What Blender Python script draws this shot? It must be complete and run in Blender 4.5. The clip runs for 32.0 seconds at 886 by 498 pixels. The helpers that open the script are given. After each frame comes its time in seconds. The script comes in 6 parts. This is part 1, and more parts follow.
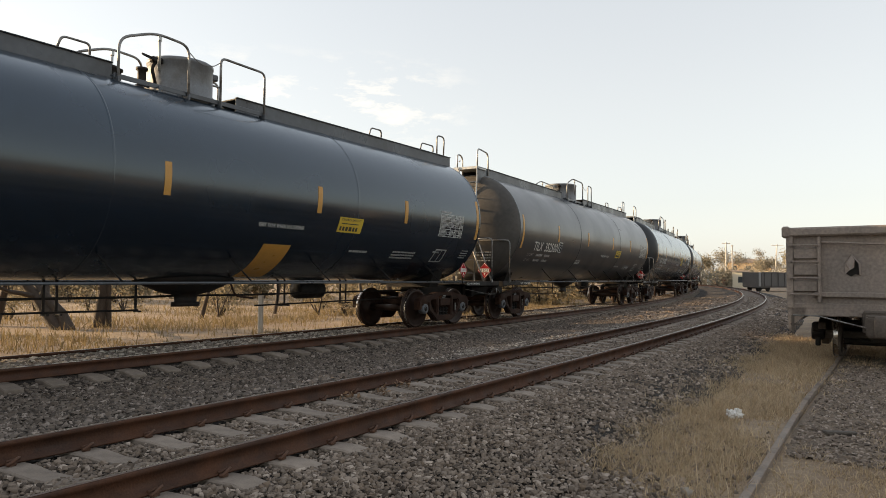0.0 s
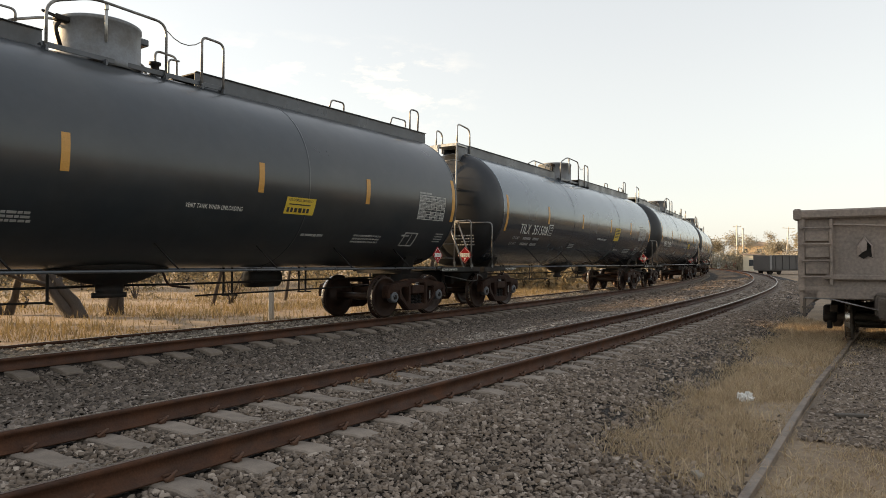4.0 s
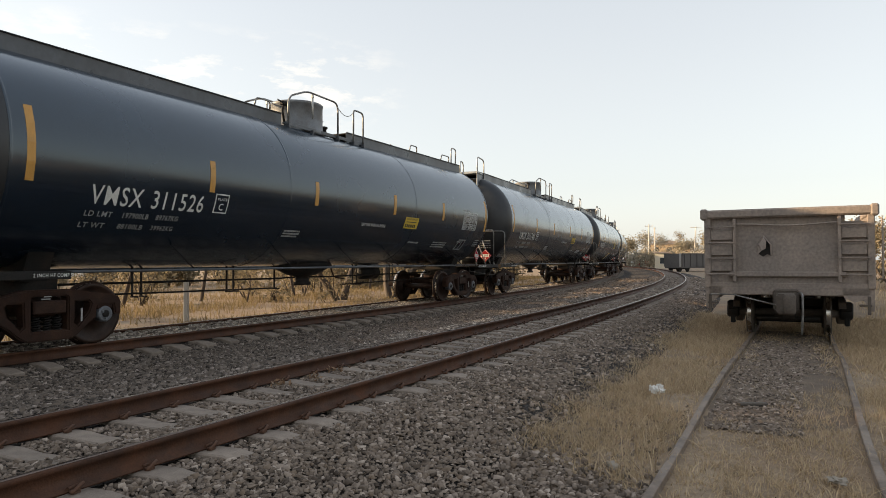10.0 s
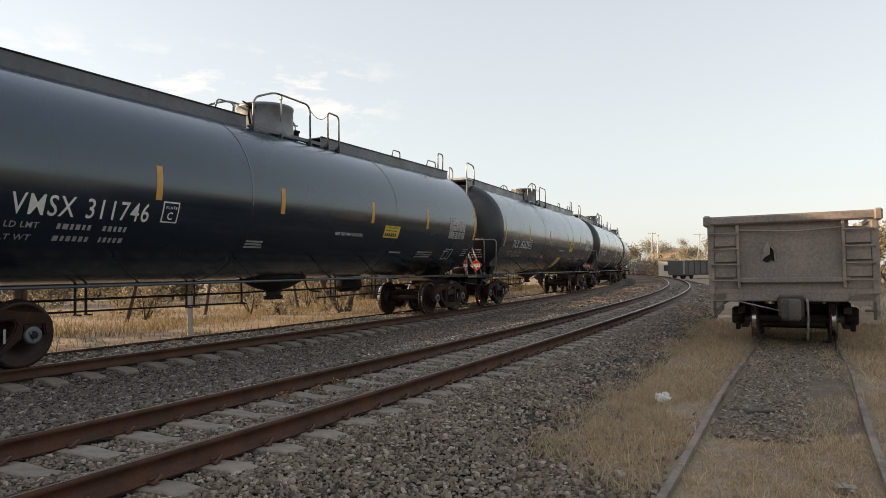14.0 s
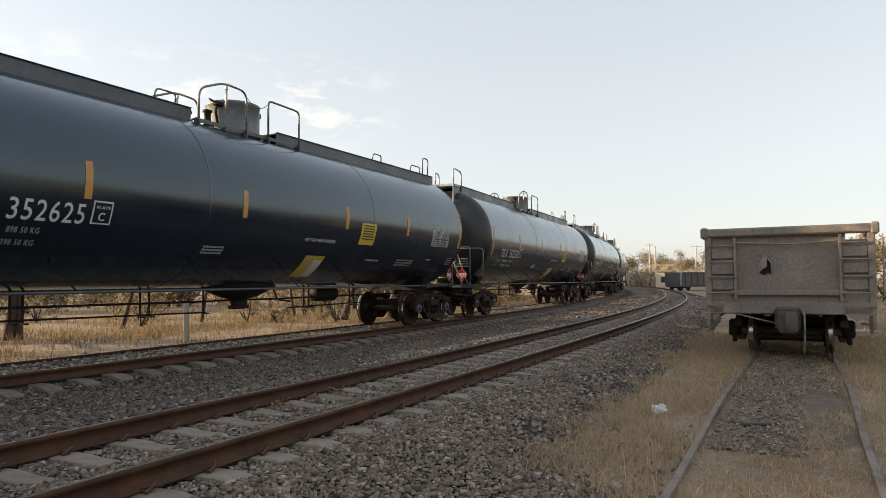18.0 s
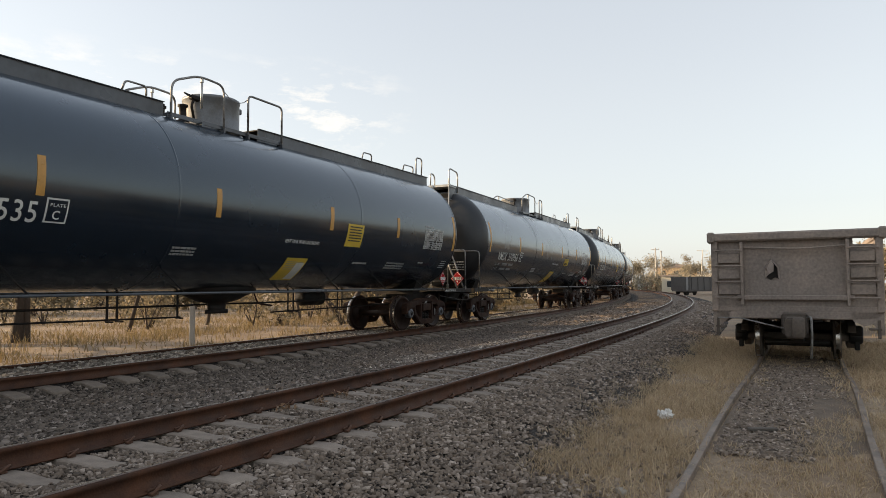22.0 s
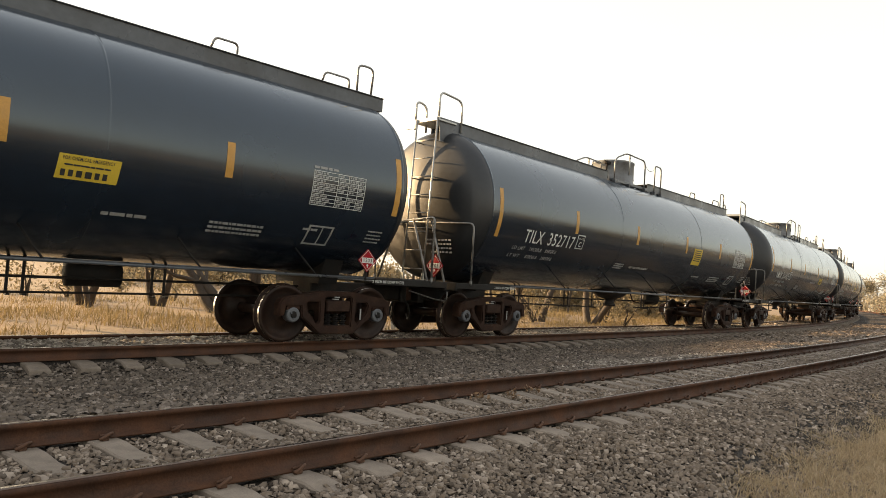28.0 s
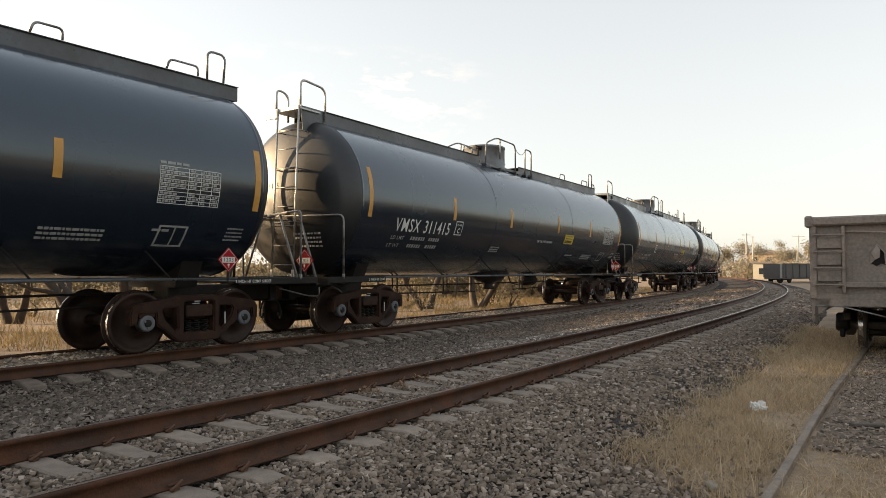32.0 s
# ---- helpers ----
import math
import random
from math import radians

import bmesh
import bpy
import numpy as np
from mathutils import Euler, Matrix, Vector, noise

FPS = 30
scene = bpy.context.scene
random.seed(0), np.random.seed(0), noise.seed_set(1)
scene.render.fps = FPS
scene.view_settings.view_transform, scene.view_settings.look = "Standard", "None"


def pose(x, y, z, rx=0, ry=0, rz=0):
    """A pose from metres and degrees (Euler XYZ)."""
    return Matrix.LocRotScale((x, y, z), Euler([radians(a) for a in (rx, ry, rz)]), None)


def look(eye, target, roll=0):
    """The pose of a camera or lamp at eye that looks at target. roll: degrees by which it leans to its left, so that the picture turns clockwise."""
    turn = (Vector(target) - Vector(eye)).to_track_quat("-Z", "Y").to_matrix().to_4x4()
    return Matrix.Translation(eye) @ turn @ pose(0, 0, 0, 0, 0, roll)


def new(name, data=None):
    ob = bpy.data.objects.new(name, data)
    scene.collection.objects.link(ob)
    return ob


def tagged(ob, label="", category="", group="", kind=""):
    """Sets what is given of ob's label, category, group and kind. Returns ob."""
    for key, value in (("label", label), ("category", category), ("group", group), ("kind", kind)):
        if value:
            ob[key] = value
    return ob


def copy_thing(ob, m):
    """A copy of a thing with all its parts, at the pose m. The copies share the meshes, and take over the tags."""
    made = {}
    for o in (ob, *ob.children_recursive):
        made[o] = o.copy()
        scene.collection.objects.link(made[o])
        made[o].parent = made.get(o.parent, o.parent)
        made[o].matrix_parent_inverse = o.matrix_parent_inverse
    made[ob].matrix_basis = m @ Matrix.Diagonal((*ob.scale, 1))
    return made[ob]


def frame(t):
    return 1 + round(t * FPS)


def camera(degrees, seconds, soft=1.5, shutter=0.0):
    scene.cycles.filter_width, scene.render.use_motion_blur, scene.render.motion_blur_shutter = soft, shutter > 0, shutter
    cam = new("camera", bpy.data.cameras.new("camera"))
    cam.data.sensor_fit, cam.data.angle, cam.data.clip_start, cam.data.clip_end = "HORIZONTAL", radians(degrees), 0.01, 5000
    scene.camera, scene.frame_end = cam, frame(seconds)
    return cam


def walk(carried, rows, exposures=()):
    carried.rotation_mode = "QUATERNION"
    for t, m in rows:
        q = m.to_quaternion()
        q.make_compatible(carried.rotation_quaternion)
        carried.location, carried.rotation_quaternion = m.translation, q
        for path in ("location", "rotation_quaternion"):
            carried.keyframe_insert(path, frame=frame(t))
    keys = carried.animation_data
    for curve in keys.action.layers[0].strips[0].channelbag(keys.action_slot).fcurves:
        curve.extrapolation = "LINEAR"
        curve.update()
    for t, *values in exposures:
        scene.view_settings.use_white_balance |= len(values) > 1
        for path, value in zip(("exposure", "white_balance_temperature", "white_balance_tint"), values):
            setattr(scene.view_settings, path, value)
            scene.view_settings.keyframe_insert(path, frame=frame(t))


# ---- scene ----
# ---------------------------------------------------------------- camera
EYE = (0.0, 0.0, 1.66)
cam = camera(66.3, 32.0, soft=0.5)
PATH = [
    (0, pose(*EYE, 92.38, -0.41, -0.38)),
    (0.5, pose(*EYE, 92.17, -0.26, -0.01)),
    (1, pose(*EYE, 92.15, -0.48, 0.37)),
    (1.5, pose(*EYE, 91.89, -0.50, 0.78)),
    (2, pose(*EYE, 91.69, -0.62, 0.17)),
    (2.5, pose(*EYE, 91.83, -0.16, 0.56)),
    (4.5, pose(*EYE, 91.00, 0.29, 0.16)),
    (5, pose(*EYE, 90.92, -0.05, -1.28)),
    (5.5, pose(*EYE, 89.18, 0.54, -1.11)),
    (6, pose(*EYE, 91.03, 0.51, -2.09)),
    (6.5, pose(*EYE, 91.11, 1.01, -1.61)),
    (7, pose(*EYE, 91.49, 1.50, -4.89)),
    (7.5, pose(*EYE, 91.33, 0.85, -5.35)),
    (8, pose(*EYE, 91.42, 0.90, -6.05)),
    (8.5, pose(*EYE, 91.18, 1.35, -7.65)),
    (9, pose(*EYE, 90.84, 0.69, -7.30)),
    (9.5, pose(*EYE, 90.97, 0.51, -6.29)),
    (10, pose(*EYE, 91.05, 0.26, -6.13)),
    (10.5, pose(*EYE, 91.20, 0.55, -6.00)),
    (11, pose(*EYE, 91.30, 0.87, -6.00)),
    (11.5, pose(*EYE, 91.61, 0.76, -6.23)),
    (12, pose(*EYE, 91.60, 1.08, -5.96)),
    (12.5, pose(*EYE, 91.62, 0.90, -6.17)),
    (13, pose(*EYE, 91.95, 0.88, -6.20)),
    (13.5, pose(*EYE, 91.66, 0.96, -6.04)),
    (14, pose(*EYE, 91.92, 1.00, -5.85)),
    (14.5, pose(*EYE, 92.30, 1.06, -6.07)),
    (16.5, pose(*EYE, 92.70, 0.83, -6.26)),
    (17, pose(*EYE, 92.71, 0.77, -6.18)),
    (17.5, pose(*EYE, 92.57, 0.60, -6.10)),
    (18, pose(*EYE, 92.71, 0.45, -6.08)),
    (18.5, pose(*EYE, 92.65, 0.46, -5.93)),
    (19, pose(*EYE, 92.35, 0.49, -6.17)),
    (19.5, pose(*EYE, 92.51, 0.25, -6.29)),
    (20, pose(*EYE, 92.58, 0.10, -6.23)),
    (20.5, pose(*EYE, 92.78, 0.16, -6.06)),
    (21, pose(*EYE, 92.85, 0.19, -5.92)),
    (21.5, pose(*EYE, 92.93, 0.25, -5.68)),
    (22, pose(*EYE, 93.03, 0.28, -5.62)),
    (22.5, pose(*EYE, 93.06, 0.17, -5.68)),
    (23, pose(*EYE, 93.07, 0.08, -5.77)),
    (23.5, pose(*EYE, 93.18, 0.06, -5.76)),
    (24, pose(*EYE, 93.28, 0.01, -5.83)),
    (24.5, pose(*EYE, 93.22, 0.02, -5.81)),
    (26.5, pose(*EYE, 93.49, 0.45, -5.37)),
    (27, pose(-0.012, -0.014, 1.658, 93.56, -0.88, -4.15)),
    (27.5, pose(-0.073, -0.025, 1.637, 93.52, -2.94, 3.99)),
    (28, pose(-0.077, -0.008, 1.634, 92.42, -3.66, 10.47)),
    (28.5, pose(-0.065, 0.005, 1.626, 91.04, -1.79, 10.71)),
    (29, pose(-0.067, 0.033, 1.625, 90.22, -1.32, 13.47)),
    (29.5, pose(-0.063, 0.015, 1.611, 90.39, -1.08, 13.28)),
    (30, pose(-0.053, 0.031, 1.594, 90.28, -0.73, 13.39)),
    (30.5, pose(-0.046, 0.044, 1.596, 90.47, -0.69, 12.86)),
    (31, pose(-0.032, 0.086, 1.623, 89.96, -0.24, 9.24)),
    (31.5, pose(-0.017, 0.078, 1.635, 91.13, 0.16, 4.73)),
    (32, pose(-0.003, 0.054, 1.644, 91.92, 0.13, 1.07)),
]
walk(cam, PATH, exposures=[(0, 1.68, 7450, 10), (5, 1.76, 7650, 10), (6.5, 1.76, 7600, 10), (9, 1.70, 7350, 10), (14, 1.60, 7200, 10), (18, 1.60, 7150, 10), (24, 1.60, 7050, 10),
                           (27, 1.48, 6900, 10), (28, 2.10, 8500, 10), (29, 2.22, 8500, 10), (30.2, 2.20, 8050, 10), (31, 2.12, 7700, 10), (32, 1.78, 7600, 10)])

# ---------------------------------------------------------------- world, sun
SUN_AZ, SUN_EL = radians(-77.0), radians(12.5)      # azimuth from +y towards +x
sun_dir = Vector((math.sin(SUN_AZ) * math.cos(SUN_EL), math.cos(SUN_AZ) * math.cos(SUN_EL), math.sin(SUN_EL)))
world = bpy.data.worlds.new("world")
scene.world = world
world.use_nodes = True
wt = world.node_tree
wt.nodes.clear()
w_out = wt.nodes.new("ShaderNodeOutputWorld")
w_bg = wt.nodes.new("ShaderNodeBackground")
w_bg.inputs["Strength"].default_value = 0.14
w_sky = wt.nodes.new("ShaderNodeTexSky")
w_sky.sky_type, w_sky.sun_disc = "NISHITA", False
w_sky.sun_elevation, w_sky.sun_rotation = SUN_EL, SUN_AZ
w_sky.air_density, w_sky.dust_density, w_sky.ozone_density = 1.0, 1.2, 1.6
w_hsv = wt.nodes.new("ShaderNodeHueSaturation")
w_hsv.inputs["Saturation"].default_value = 0.5
wt.links.new(w_sky.outputs[0], w_hsv.inputs["Color"])
# thin small clouds low in the sky
w_tc = wt.nodes.new("ShaderNodeTexCoord")
w_map = wt.nodes.new("ShaderNodeMapping")
w_map.inputs["Scale"].default_value = (1.0, 1.0, 2.8)
wt.links.new(w_tc.outputs["Generated"], w_map.inputs[0])
w_n = wt.nodes.new("ShaderNodeTexNoise")
w_n.inputs["Scale"].default_value, w_n.inputs["Detail"].default_value, w_n.inputs["Roughness"].default_value = 11.0, 10.0, 0.66
wt.links.new(w_map.outputs[0], w_n.inputs["Vector"])
w_r = wt.nodes.new("ShaderNodeMapRange")
w_r.inputs[1].default_value, w_r.inputs[2].default_value = 0.50, 0.68
wt.links.new(w_n.outputs[0], w_r.inputs[0])
w_sep = wt.nodes.new("ShaderNodeSeparateXYZ")
wt.links.new(w_tc.outputs["Generated"], w_sep.inputs[0])


def w_band(lo, a, b, hi, sock):
    """1 between a and b, fading to 0 at lo and hi."""
    up, down, mul = wt.nodes.new("ShaderNodeMapRange"), wt.nodes.new("ShaderNodeMapRange"), wt.nodes.new("ShaderNodeMath")
    up.inputs[1].default_value, up.inputs[2].default_value = lo, a
    down.inputs[1].default_value, down.inputs[2].default_value = hi, b
    mul.operation = "MULTIPLY"
    wt.links.new(sock, up.inputs[0]), wt.links.new(sock, down.inputs[0])
    wt.links.new(up.outputs[0], mul.inputs[0]), wt.links.new(down.outputs[0], mul.inputs[1])
    return mul.outputs[0]


w_m1, w_m2 = wt.nodes.new("ShaderNodeMath"), wt.nodes.new("ShaderNodeMath")
w_m1.operation = w_m2.operation = "MULTIPLY"
wt.links.new(w_band(0.18, 0.225, 0.26, 0.32, w_sep.outputs[2]), w_m1.inputs[0])
wt.links.new(w_band(-0.75, -0.40, -0.05, 0.06, w_sep.outputs[0]), w_m1.inputs[1])
wt.links.new(w_m1.outputs[0], w_m2.inputs[0]), wt.links.new(w_r.outputs[0], w_m2.inputs[1])
w_mix = wt.nodes.new("ShaderNodeMix")
w_mix.data_type = "RGBA"
w_half = wt.nodes.new("ShaderNodeMath")
w_half.operation, w_half.inputs[1].default_value = "MULTIPLY", 0.85
wt.links.new(w_m2.outputs[0], w_half.inputs[0])
wt.links.new(w_half.outputs[0], w_mix.inputs["Factor"])
w_haze = wt.nodes.new("ShaderNodeMix")          # thin high haze evens the sky out
w_haze.data_type = "RGBA"
w_haze.inputs["Factor"].default_value = 0.68
wt.links.new(w_hsv.outputs[0], w_haze.inputs[6])
w_up = wt.nodes.new("ShaderNodeMapRange")
w_up.inputs[1].default_value, w_up.inputs[2].default_value = 0.25, 0.85
wt.links.new(w_sep.outputs[2], w_up.inputs[0])
w_hue = wt.nodes.new("ShaderNodeMix")
w_hue.data_type = "RGBA"
w_hue.inputs[6].default_value, w_hue.inputs[7].default_value = (1.44, 1.60, 1.84, 1), (1.20, 1.44, 1.86, 1)
wt.links.new(w_up.outputs[0], w_hue.inputs["Factor"]), wt.links.new(w_hue.outputs[2], w_haze.inputs[7])
w_dot = wt.nodes.new("ShaderNodeVectorMath")        # the sky dims on the side away from the sun
w_dot.operation, w_dot.inputs[1].default_value = "DOT_PRODUCT", sun_dir
wt.links.new(w_tc.outputs["Generated"], w_dot.inputs[0])
w_dim = wt.nodes.new("ShaderNodeMapRange")
w_dim.interpolation_type = "SMOOTHSTEP"
w_dim.inputs[1].default_value, w_dim.inputs[2].default_value, w_dim.inputs[3].default_value, w_dim.inputs[4].default_value = -1.0, -0.35, 0.8, 1.0
wt.links.new(w_dot.outputs["Value"], w_dim.inputs[0])
w_scale = wt.nodes.new("ShaderNodeVectorMath")
w_scale.operation = "SCALE"
wt.links.new(w_haze.outputs[2], w_scale.inputs[0]), wt.links.new(w_dim.outputs[0], w_scale.inputs["Scale"])
wt.links.new(w_scale.outputs[0], w_mix.inputs[6])
w_mix.inputs[7].default_value = (2.9 * 1.0, 2.9 * 0.97, 2.9 * 0.94, 1)
wt.links.new(w_mix.outputs[2], w_bg.inputs["Color"])
wt.links.new(w_bg.outputs[0], w_out.inputs[0])

sun = new("sun", bpy.data.lights.new("sun", "SUN"))
sun.data.energy, sun.data.angle, sun.data.color = 3.2, radians(0.6), (1.0, 0.75, 0.49)
sun.matrix_world = look(sun_dir * 100, (0, 0, 0))


# ---------------------------------------------------------------- materials
def material(name, colour, rough=0.6, metal=0.0, vary=0.25, scale=3.0, fine=60.0, bump=0.3, dist=0.01, second=None, mask=None,
             spec=0.5, tint=(1, 1, 1), random_v=0.0, coat=0.0, rough_vary=0.15, stretch=(1, 1, 1)):
    """A surface with stains at one scale and grain at a finer one; second: the colour of dirt or wear, mask: its noise range."""
    m = bpy.data.materials.new(name)
    m.use_nodes = True
    nt = m.node_tree
    b = nt.nodes["Principled BSDF"]
    L = nt.links.new
    tc = nt.nodes.new("ShaderNodeTexCoord")
    mp = nt.nodes.new("ShaderNodeMapping")
    mp.inputs["Scale"].default_value = stretch
    L(tc.outputs["Object"], mp.inputs[0])
    n1, n2 = nt.nodes.new("ShaderNodeTexNoise"), nt.nodes.new("ShaderNodeTexNoise")
    for n, s, d in ((n1, scale, 6), (n2, fine, 3)):
        n.inputs["Scale"].default_value, n.inputs["Detail"].default_value = s, d
        L(mp.outputs[0], n.inputs["Vector"])
    add = nt.nodes.new("ShaderNodeMath")
    add.operation = "ADD"
    L(n1.outputs[0], add.inputs[0]), L(n2.outputs[0], add.inputs[1])
    mr = nt.nodes.new("ShaderNodeMapRange")
    mr.inputs[1].default_value, mr.inputs[2].default_value = 0.6, 1.4
    mr.inputs[3].default_value, mr.inputs[4].default_value = 1 - vary, 1 + vary
    L(add.outputs[0], mr.inputs[0])
    val = mr.outputs[0]
    if random_v:
        oi = nt.nodes.new("ShaderNodeObjectInfo")
        r2 = nt.nodes.new("ShaderNodeMapRange")
        r2.inputs[3].default_value, r2.inputs[4].default_value = 1 - random_v, 1 + random_v
        L(oi.outputs["Random"], r2.inputs[0])
        mu = nt.nodes.new("ShaderNodeMath")
        mu.operation = "MULTIPLY"
        L(val, mu.inputs[0]), L(r2.outputs[0], mu.inputs[1])
        val = mu.outputs[0]
    hsv = nt.nodes.new("ShaderNodeHueSaturation")
    L(val, hsv.inputs["Value"])
    if second:
        mix = nt.nodes.new("ShaderNodeMix")
        mix.data_type = "RGBA"
        mix.inputs[6].default_value, mix.inputs[7].default_value = (*colour, 1), (*second, 1)
        n3 = nt.nodes.new("ShaderNodeTexNoise")
        n3.inputs["Scale"].default_value, n3.inputs["Detail"].default_value, n3.inputs["Roughness"].default_value = scale * 0.7, 8, 0.65
        L(mp.outputs[0], n3.inputs["Vector"])
        r3 = nt.nodes.new("ShaderNodeMapRange")
        r3.inputs[1].default_value, r3.inputs[2].default_value = mask or (0.45, 0.65)
        L(n3.outputs[0], r3.inputs[0]), L(r3.outputs[0], mix.inputs["Factor"])
        L(mix.outputs[2], hsv.inputs["Color"])
    else:
        hsv.inputs["Color"].default_value = (*colour, 1)
    L(hsv.outputs[0], b.inputs["Base Color"])
    rr = nt.nodes.new("ShaderNodeMapRange")
    rr.inputs[1].default_value, rr.inputs[2].default_value = 0.3, 0.7
    rr.inputs[3].default_value, rr.inputs[4].default_value = max(0.03, rough - rough_vary), min(1, rough + rough_vary)
    L(n1.outputs[0], rr.inputs[0]), L(rr.outputs[0], b.inputs["Roughness"])
    b.inputs["Metallic"].default_value = metal
    b.inputs["Specular IOR Level"].default_value, b.inputs["Specular Tint"].default_value = spec, (*tint, 1)
    b.inputs["Coat Tint"].default_value = (*tint, 1)
    b.inputs["Coat Weight"].default_value, b.inputs["Coat Roughness"].default_value = coat, 0.14
    if bump:
        bp = nt.nodes.new("ShaderNodeBump")
        bp.inputs["Strength"].default_value, bp.inputs["Distance"].default_value = bump, dist
        L(n2.outputs[0], bp.inputs["Height"]), L(bp.outputs[0], b.inputs["Normal"])
    return m


def island_material(name, ramp, rough=0.9, translucent=0.0, spec=0.3):
    """Stones, leaves and blades: each piece takes its own colour from the ramp."""
    m = bpy.data.materials.new(name)
    m.use_nodes = True
    nt = m.node_tree
    b = nt.nodes["Principled BSDF"]
    g = nt.nodes.new("ShaderNodeNewGeometry")
    r = nt.nodes.new("ShaderNodeValToRGB")
    while len(r.color_ramp.elements) < len(ramp):
        r.color_ramp.elements.new(0.5)
    for i, c in enumerate(ramp):
        r.color_ramp.elements[i].position = i / (len(ramp) - 1)
        r.color_ramp.elements[i].color = (*c, 1)
    nt.links.new(g.outputs["Random Per Island"], r.inputs[0])
    nt.links.new(r.outputs[0], b.inputs["Base Color"])
    b.inputs["Roughness"].default_value = rough
    b.inputs["Specular IOR Level"].default_value = spec
    if translucent:
        tr = nt.nodes.new("ShaderNodeBsdfTranslucent")
        nt.links.new(r.outputs[0], tr.inputs[0])
        mx = nt.nodes.new("ShaderNodeMixShader")
        mx.inputs[0].default_value = translucent
        out = nt.nodes["Material Output"]
        nt.links.new(b.outputs[0], mx.inputs[1]), nt.links.new(tr.outputs[0], mx.inputs[2]), nt.links.new(mx.outputs[0], out.inputs[0])
    return m


M = {}
M["tank_black"] = material("tank_black", (0.0058, 0.0128, 0.0228), 0.25, vary=0.3, scale=0.7, fine=5, bump=0.04, dist=0.02, second=(0.011, 0.018, 0.029), mask=(0.5, 0.85), rough_vary=0.05, spec=0.7, coat=0.65, tint=(0.84, 0.94, 1.0))
M["tank_end_dusty"] = material("tank_end_dusty", (0.062, 0.058, 0.053), 0.62, vary=0.25, scale=0.9, fine=8, bump=0.06, dist=0.02, second=(0.10, 0.089, 0.077), mask=(0.4, 0.75), rough_vary=0.08, spec=0.3)
M["tank_end"] = material("tank_end", (0.010, 0.012, 0.0145), 0.42, vary=0.3, scale=0.9, fine=8, bump=0.05, dist=0.02, second=(0.019, 0.0185, 0.0175), mask=(0.45, 0.8), rough_vary=0.07, spec=0.6, coat=0.06)
M["tank_dusty"] = material("tank_dusty", (0.018, 0.024, 0.029), 0.34, vary=0.2, scale=0.7, fine=5, bump=0.05, dist=0.02, second=(0.045, 0.045, 0.043), mask=(0.4, 0.8), rough_vary=0.07, spec=0.6, coat=0.3)
M["walkway_paint"] = material("walkway_paint", (0.075, 0.084, 0.095), 0.34, vary=0.22, scale=1.5, fine=10, bump=0.06, second=(0.055, 0.058, 0.062))
M["manway_grey"] = material("manway_grey", (0.165, 0.178, 0.19), 0.5, vary=0.2, scale=4, fine=30, bump=0.1, second=(0.12, 0.12, 0.118))
M["under_black"] = material("under_black", (0.012, 0.011, 0.010), 0.65, vary=0.4, scale=3, fine=40, bump=0.3, second=(0.03, 0.019, 0.013), mask=(0.5, 0.75), spec=0.25)
M["truck_steel"] = material("truck_steel", (0.028, 0.0135, 0.009), 0.75, vary=0.4, scale=4, fine=50, bump=0.4, second=(0.058, 0.028, 0.016), mask=(0.48, 0.72), spec=0.2)
M["wheel_steel"] = material("wheel_steel", (0.021, 0.0112, 0.008), 0.55, metal=0.1, vary=0.3, scale=4, fine=40, bump=0.2, second=(0.042, 0.021, 0.013), spec=0.3)
M["bright_steel"] = material("bright_steel", (0.5, 0.48, 0.45), 0.25, metal=1.0, vary=0.15, scale=8, fine=60, bump=0.05)
M["pipe_grey"] = material("pipe_grey", (0.24, 0.24, 0.235), 0.42, metal=0.35, vary=0.3, scale=6, fine=60, bump=0.1, second=(0.07, 0.06, 0.05))
M["galvanised"] = material("galvanised", (0.42, 0.42, 0.40), 0.4, metal=0.7, vary=0.2, scale=8, fine=60, bump=0.1)
M["decal_amber"] = material("decal_amber", (0.52, 0.265, 0.060), 0.4, vary=0.2, scale=5, fine=60, bump=0.0)
M["decal_yellow"] = material("decal_yellow", (0.60, 0.42, 0.05), 0.45, vary=0.15, scale=5, fine=60, bump=0.0)
M["decal_white"] = material("decal_white", (0.62, 0.62, 0.58), 0.5, vary=0.15, scale=6, fine=50, bump=0.0)
M["decal_pale"] = material("decal_pale", (0.30, 0.30, 0.29), 0.5, vary=0.2, scale=6, fine=50, bump=0.0)
M["decal_red"] = material("decal_red", (0.33, 0.012, 0.018), 0.7, vary=0.15, scale=6, fine=50, bump=0.0, spec=0.15)
M["decal_dark"] = material("decal_dark", (0.03, 0.03, 0.03), 0.5, vary=0.1, scale=6, bump=0.0)
M["cap_blue"] = material("cap_blue", (0.12, 0.128, 0.14), 0.5, metal=0.3, vary=0.3, scale=20, bump=0.1)
M["rail_rust"] = material("rail_rust", (0.080, 0.033, 0.0165), 0.7, vary=0.35, scale=5, fine=60, bump=0.3, second=(0.038, 0.018, 0.011), mask=(0.4, 0.7), spec=0.3)
M["rail_head"] = material("rail_head", (0.16, 0.12, 0.10), 0.3, metal=0.8, vary=0.2, scale=5, fine=60, bump=0.05)
M["concrete"] = material("concrete", (0.24, 0.194, 0.155), 0.85, vary=0.2, scale=6, fine=90, bump=0.4, dist=0.006, random_v=0.14, second=(0.175, 0.138, 0.109))
M["clip_rust"] = material("clip_rust", (0.085, 0.038, 0.020), 0.75, vary=0.3, scale=20, bump=0.2)
